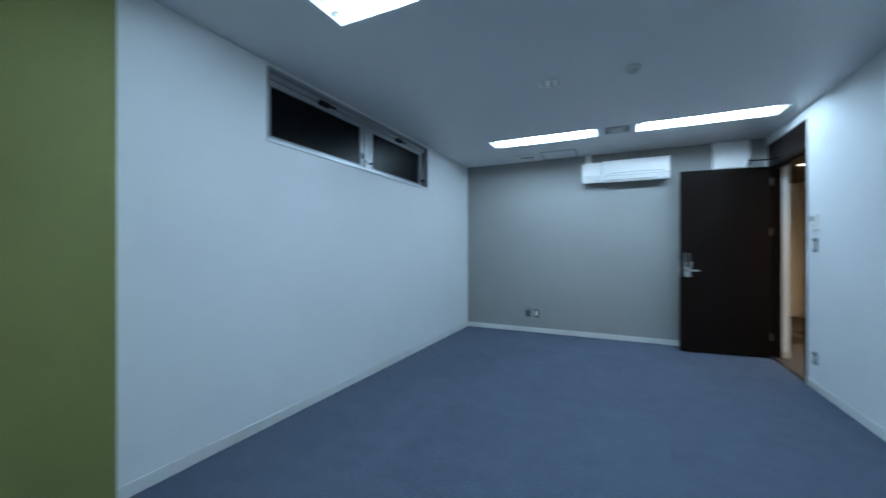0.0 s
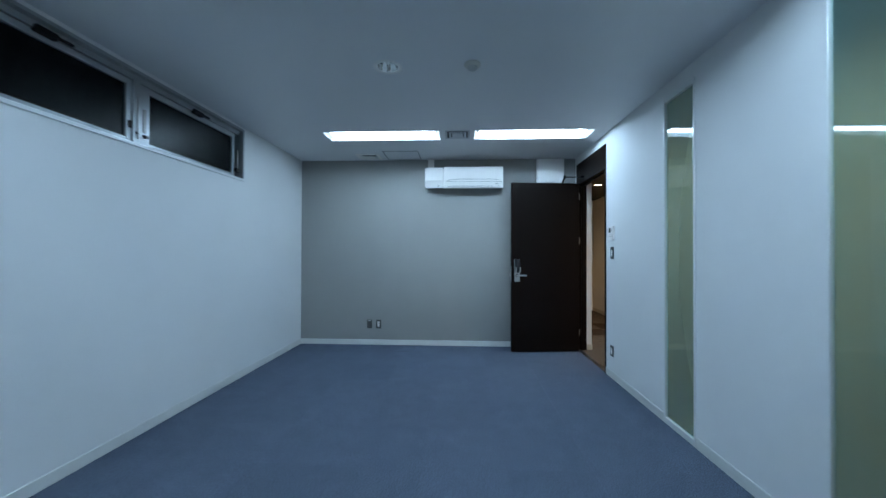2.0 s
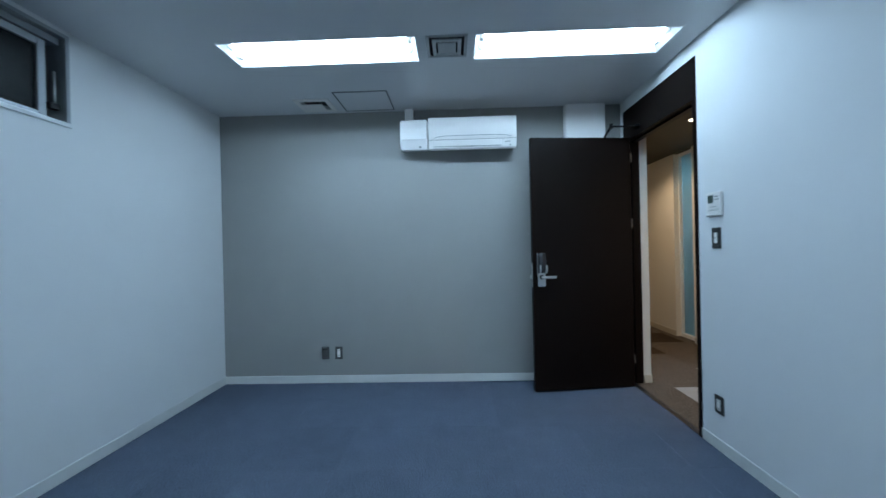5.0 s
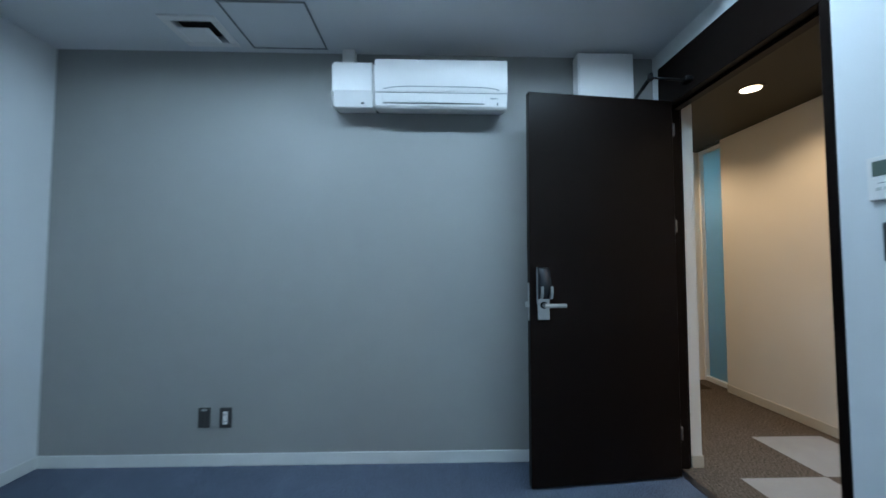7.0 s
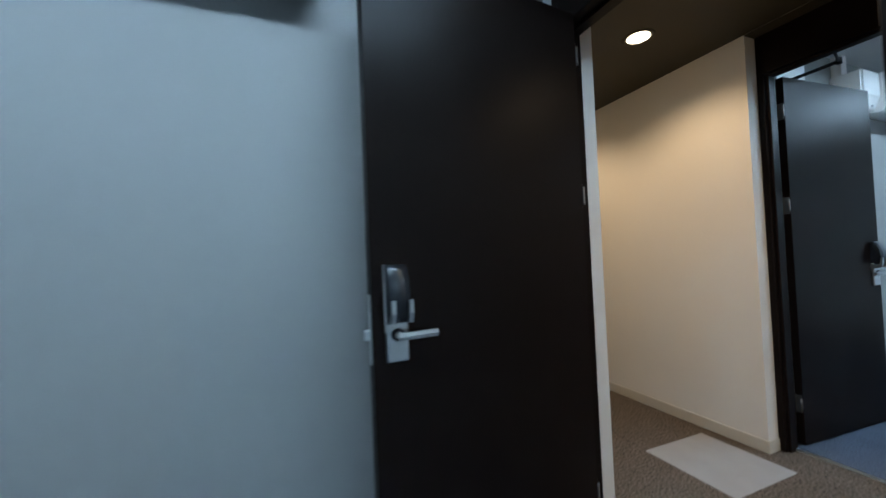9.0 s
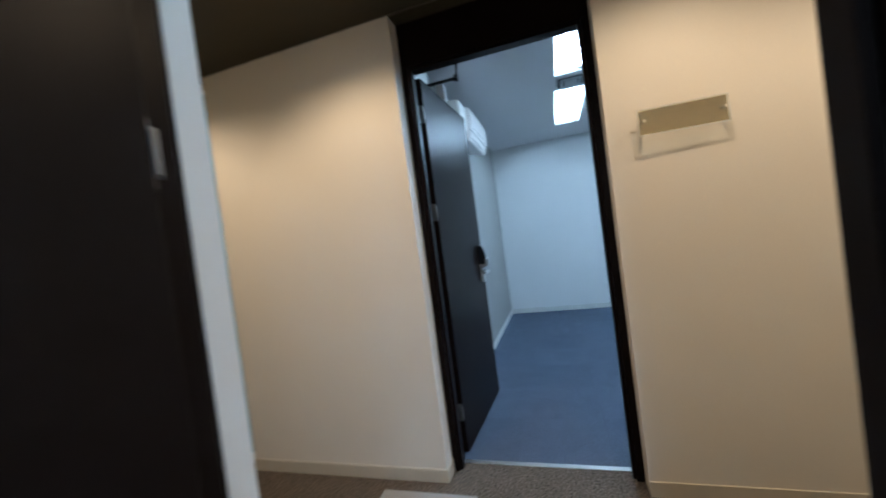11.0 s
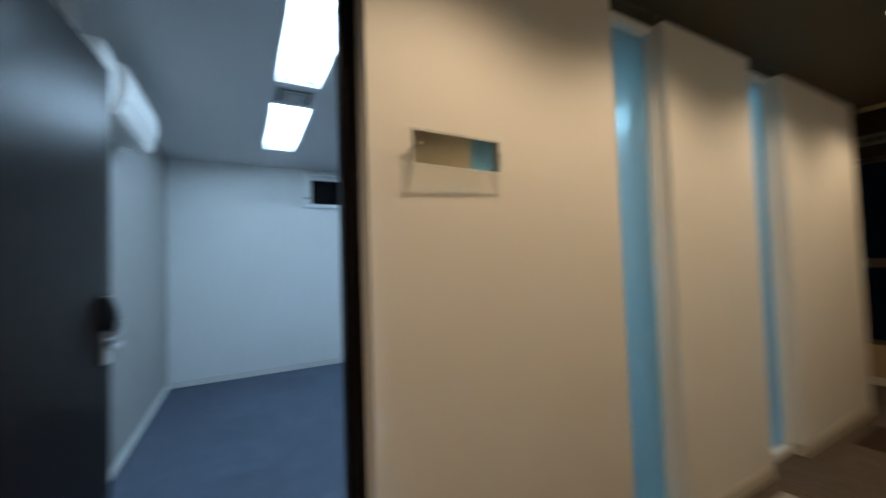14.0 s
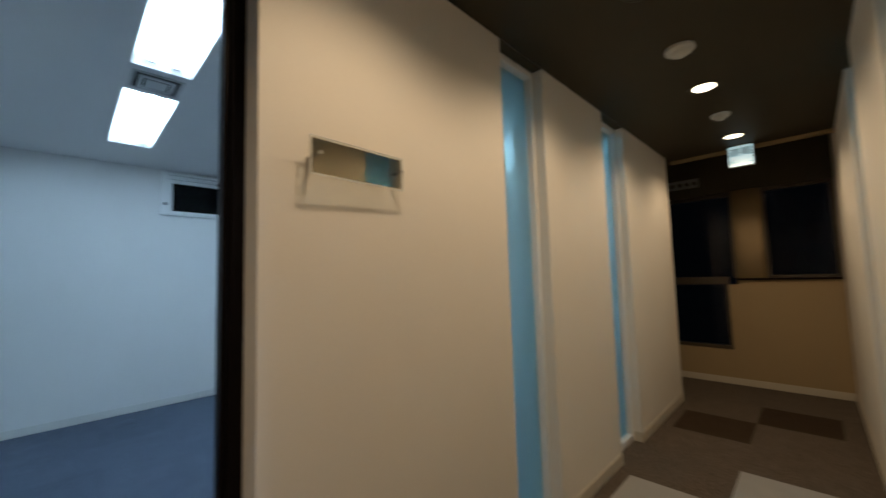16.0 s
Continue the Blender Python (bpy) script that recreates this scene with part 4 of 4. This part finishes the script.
def name_plate(x_wall, s, y0, y1, z0, z1, lean, label):
    """A clear acrylic plate with a mirror field, on two steel pins; s is the way out of the wall, lean how far it stands askew."""
    th = thing("name_plate", (x_wall + s * 0.03, (y0 + y1) / 2, z0), label, "name plate", "name plates")

    def w(p):
        return Vector((x_wall + s * (p.x + (lean * (p.y - (y0 + y1) / 2) if p.x > 0.03 else 0.0)), p.y, p.z))

    d = 0.048
    part("acrylic_plate", B(((d, y0, z0), (d + 0.005, y1, z1)), bevel=0.001, where=w), ACRYLIC, th, "clear acrylic plate")
    # white strips put the glint of the clear edges into colour
    part("edge", B(((d, y0, z0), (d + 0.0052, y0 + 0.0022, z1)), ((d, y1 - 0.0022, z0), (d + 0.0052, y1, z1)), ((d, y0, z0), (d + 0.0052, y1, z0 + 0.0022)), ((d, y0, z1 - 0.0022), (d + 0.0052, y1, z1)), where=w), WHITE_FRAME, th, "acrylic edge coloured white for its glint")
    # mirror film field; its shadow is switched off so the wall behind stays bright
    pane = part("pane", B(((d - 0.0015, y0 + 0.008, z0 + 0.007), (d - 0.0005, y1 - 0.008, z1 - 0.007)), where=w), MIRROR, th, "brown-tinted half-mirror film field, its shadow turned off")
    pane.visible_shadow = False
    for yy in (y0 + 0.022, y1 - 0.022):
        bm = bmesh.new()
        zc = (z0 + z1) / 2 + 0.003
        rod(bm, (0.0, yy, zc), (d, yy, zc), 0.0065, where=w, sides=16)
        rod(bm, (d + 0.005, yy, zc), (d + 0.026, yy, zc), 0.0058, 0.005, where=w, sides=14)
        part("pin", bm, CHROME, th, "chrome stand-off pin")


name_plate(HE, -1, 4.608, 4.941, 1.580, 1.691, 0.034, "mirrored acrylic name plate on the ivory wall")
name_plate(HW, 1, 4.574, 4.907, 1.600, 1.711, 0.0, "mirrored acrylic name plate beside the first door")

# evacuation sign
sx0, sx1, sz0, sz1, sy = 2.315, 2.505, 2.232, 2.432, 1.0
th = thing("evacuation_sign", ((sx0 + sx1) / 2, sy, HALL_H), "lit white evacuation ladder sign under the ceiling", "sign")
part("case", B(((sx0, sy - 0.03, sz0), (sx1, sy, sz1)), bevel=0.003), GREY_PLATE, th, "dark grey sign case")
face = part("face", B(((sx0 + 0.006, sy, sz0 + 0.006), (sx1 - 0.006, sy + 0.003, sz1 - 0.006))), SIGN_FACE, th, "lit bluish white face")
part("bracket", B(((sx0 + 0.05, sy - 0.022, sz1), (sx1 - 0.05, sy - 0.008, HALL_H))), WHITE_PLASTIC, th)


def lettering(text, size, centre, mat, parent, label, bold=0.0):
    cu = bpy.data.curves.new("lettering", "FONT")
    cu.body, cu.size, cu.align_x, cu.align_y, cu.extrude, cu.offset = text, size, "CENTER", "CENTER", 0.0004, bold
    ob = bpy.data.objects.new("lettering", cu)
    scene.collection.objects.link(ob)
    bpy.context.view_layer.update()
    me = bpy.data.meshes.new_from_object(ob.evaluated_get(bpy.context.evaluated_depsgraph_get()))
    bpy.data.objects.remove(ob)
    me.transform(Matrix.Translation(centre) @ Euler((radians(90), 0, radians(180))).to_matrix().to_4x4())
    me.materials.clear()
    me.materials.append(mat)
    t = new("lettering", me)
    t.parent = parent
    t["label"] = label
    return t


cx = (sx0 + sx1) / 2
lettering("避難", 0.088, (cx, sy + 0.0036, sz1 - 0.067), SIGN_INK, face, "dark lettering", 0.0008)
lettering("はしご", 0.056, (cx, sy + 0.0036, sz0 + 0.052), SIGN_INK, face, "dark lettering", 0.0005)

# windows at the corridor's end
th = thing("window_3", (3.18, HALL_S - 0.1, 0.37), "dark aluminium window reaching low at corridor end", "window", kind="structure")
yy0, yy1 = HALL_S - 0.12, HALL_S - 0.05
part("window_frame", B(((2.615, yy0, 1.175), (2.65, yy1, 2.15)), ((2.70, yy0, 0.37), (2.735, yy1, 1.17)), ((2.735, yy0, 0.37), (3.74, yy1, 0.41)), ((2.65, yy0, 2.11), (3.74, yy1, 2.15)), ((3.70, yy0, 0.41), (3.74, yy1, 2.11)), bevel=0.003), BRONZE, th)
part("window_rail", B(((2.70, yy0, 1.105), (3.70, yy1 + 0.004, 1.19)), bevel=0.003), BRONZE, th)
part("pane", B(((2.65, HALL_S - 0.09, 1.19), (3.70, HALL_S - 0.084, 2.11))), CLEAR_PANE, th, "dark pane at night")
part("pane", B(((2.735, HALL_S - 0.09, 0.41), (3.70, HALL_S - 0.084, 1.105))), CLEAR_PANE, th, "dark pane at night")
th = thing("window_4", (2.09, HALL_S - 0.1, 1.175), "dark aluminium window above the low wall", "window", kind="structure")
part("window_frame", B(((HW + 0.004, yy0, 1.173), (HW + 0.034, yy1, 2.15)), ((2.33, yy0, 1.173), (2.36, yy1, 2.15)), ((HW + 0.034, yy0, 1.173), (2.33, yy1, 1.20)), ((HW + 0.034, yy0, 2.12), (2.33, yy1, 2.15)), bevel=0.003), BRONZE, th)
part("pane", B(((HW + 0.034, HALL_S - 0.09, 1.20), (2.33, HALL_S - 0.084, 2.12))), CLEAR_PANE, th, "dark pane at night")

# vent panel with four square ports over the window
th = thing("wall_vent", (3.06, HALL_S, 2.255), "grey vent panel with four square ports", "vent")
ports = [(2.925 + 0.075 * k, 2.925 + 0.075 * k + 0.042, 2.292, 2.335) for k in range(4)]
bm = bmesh.new()
sheet(bm, 2.90, 3.225, 2.262, 2.368, HALL_S, HALL_S + 0.012, ports, across_y)
part("panel", bm, HATCH_TRIM, th)
# shallow plates, coloured near-black for the shade inside the openings
for a, b, c, d in ports:
    part("port", B(((a + 0.001, HALL_S + 0.001, c + 0.001), (b - 0.001, HALL_S + 0.004, d - 0.001))), SHADOW_CAVITY, th, "square port with its shade put in as near-black")


# ---- carpet tiles ----
TILE = 0.5
tile_meshes = {}


def carpet_tile(x0, x1, y0, y1, mat, floor):
    """One carpet tile with a chamfered edge; tiles of one size share a mesh."""
    w, d = round(x1 - x0, 4), round(y1 - y0, 4)
    if w < 0.02 or d < 0.02:
        return
    key = (w, d, mat.name)
    if key not in tile_meshes:
        c, g = 0.0006, 0.0
        lo = [(-w / 2 + g, -d / 2 + g, -0.007), (w / 2 - g, -d / 2 + g, -0.007), (w / 2 - g, d / 2 - g, -0.007), (-w / 2 + g, d / 2 - g, -0.007)]
        mid = [(x, y, -0.0015) for x, y, _ in lo]
        hi = [(x - math.copysign(c, x), y - math.copysign(c, y), 0.0) for x, y, _ in lo]
        faces = [(8, 9, 10, 11)]
        for k in range(4):
            j = (k + 1) % 4
            faces += [(k, j, 4 + j, 4 + k), (4 + k, 4 + j, 8 + j, 8 + k)]
        me = bpy.data.meshes.new("carpet_tile")
        me.from_pydata(lo + mid + hi, [], faces)
        me.materials.append(mat)
        tile_meshes[key] = me
    ob = new("carpet_tile", tile_meshes[key])
    ob.location = ((x0 + x1) / 2, (y0 + y1) / 2, 0)
    ob.parent = floor


def carpet(floor, x0, x1, y0, y1, ox, oy, pick):
    i0, i1 = math.floor((x0 - ox) / TILE), math.ceil((x1 - ox) / TILE)
    j0, j1 = math.floor((y0 - oy) / TILE), math.ceil((y1 - oy) / TILE)
    for i in range(i0, i1):
        for j in range(j0, j1):
            a, b = ox + i * TILE, oy + j * TILE
            carpet_tile(max(a, x0), min(a + TILE, x1), max(b, y0), min(b + TILE, y1), pick(i, j), floor)


def backing(name, x0, x1, y0, y1, label):
    return setting(name, B(((x0, y0, -0.0079), (x1, y1, -0.0065))), CONCRETE, label, "floor")


fa = backing("floor_office", XL, XR, YB, YF, "blue carpet tile floor of the office")
carpet(fa, XL, XR, YB, YF, XL, YF - 20 * TILE + 0.11, lambda i, j: BLUE_CARPET)
fb = backing("floor_second_office", BX0, BX1, BYB, BYF, "blue carpet tile floor of the second office")
carpet(fb, BX0, BX1, BYB, BYF, BX0, BYB, lambda i, j: BLUE_CARPET)
fc = backing("floor_corridor", 1.645, 3.19, HALL_S, HALL_N, "taupe carpet tile floor with pale and brown tiles")
special = {(1, 10): PALE_CARPET, (0, 9): PALE_CARPET, (1, 4): PALE_CARPET, (0, 3): PALE_CARPET,
           (1, 13): BROWN_CARPET, (0, 12): BROWN_CARPET, (1, 7): BROWN_CARPET, (0, 6): BROWN_CARPET, (1, 1): BROWN_CARPET, (0, 0): BROWN_CARPET}
carpet(fc, 1.645, 3.19, HALL_S, HALL_N, 1.93, 0.835, lambda i, j: special.get((i, j), TAUPE_CARPET))
fd = backing("floor_end_lobby", 3.19, 3.85, HALL_S, 1.05, "taupe carpet floor of the side recess")
carpet(fd, 3.19, 3.85, HALL_S, 1.05, 2.93, 0.835, lambda i, j: TAUPE_CARPET)
fe = backing("floor_third_office", BX0, BX1 - 1.5, BYF + 0.12, HALL_N, "blue carpet tile floor of the third office")
carpet(fe, BX0, BX1 - 1.5, BYF + 0.12, HALL_N, BX0, BYF + 0.12, lambda i, j: BLUE_CARPET)
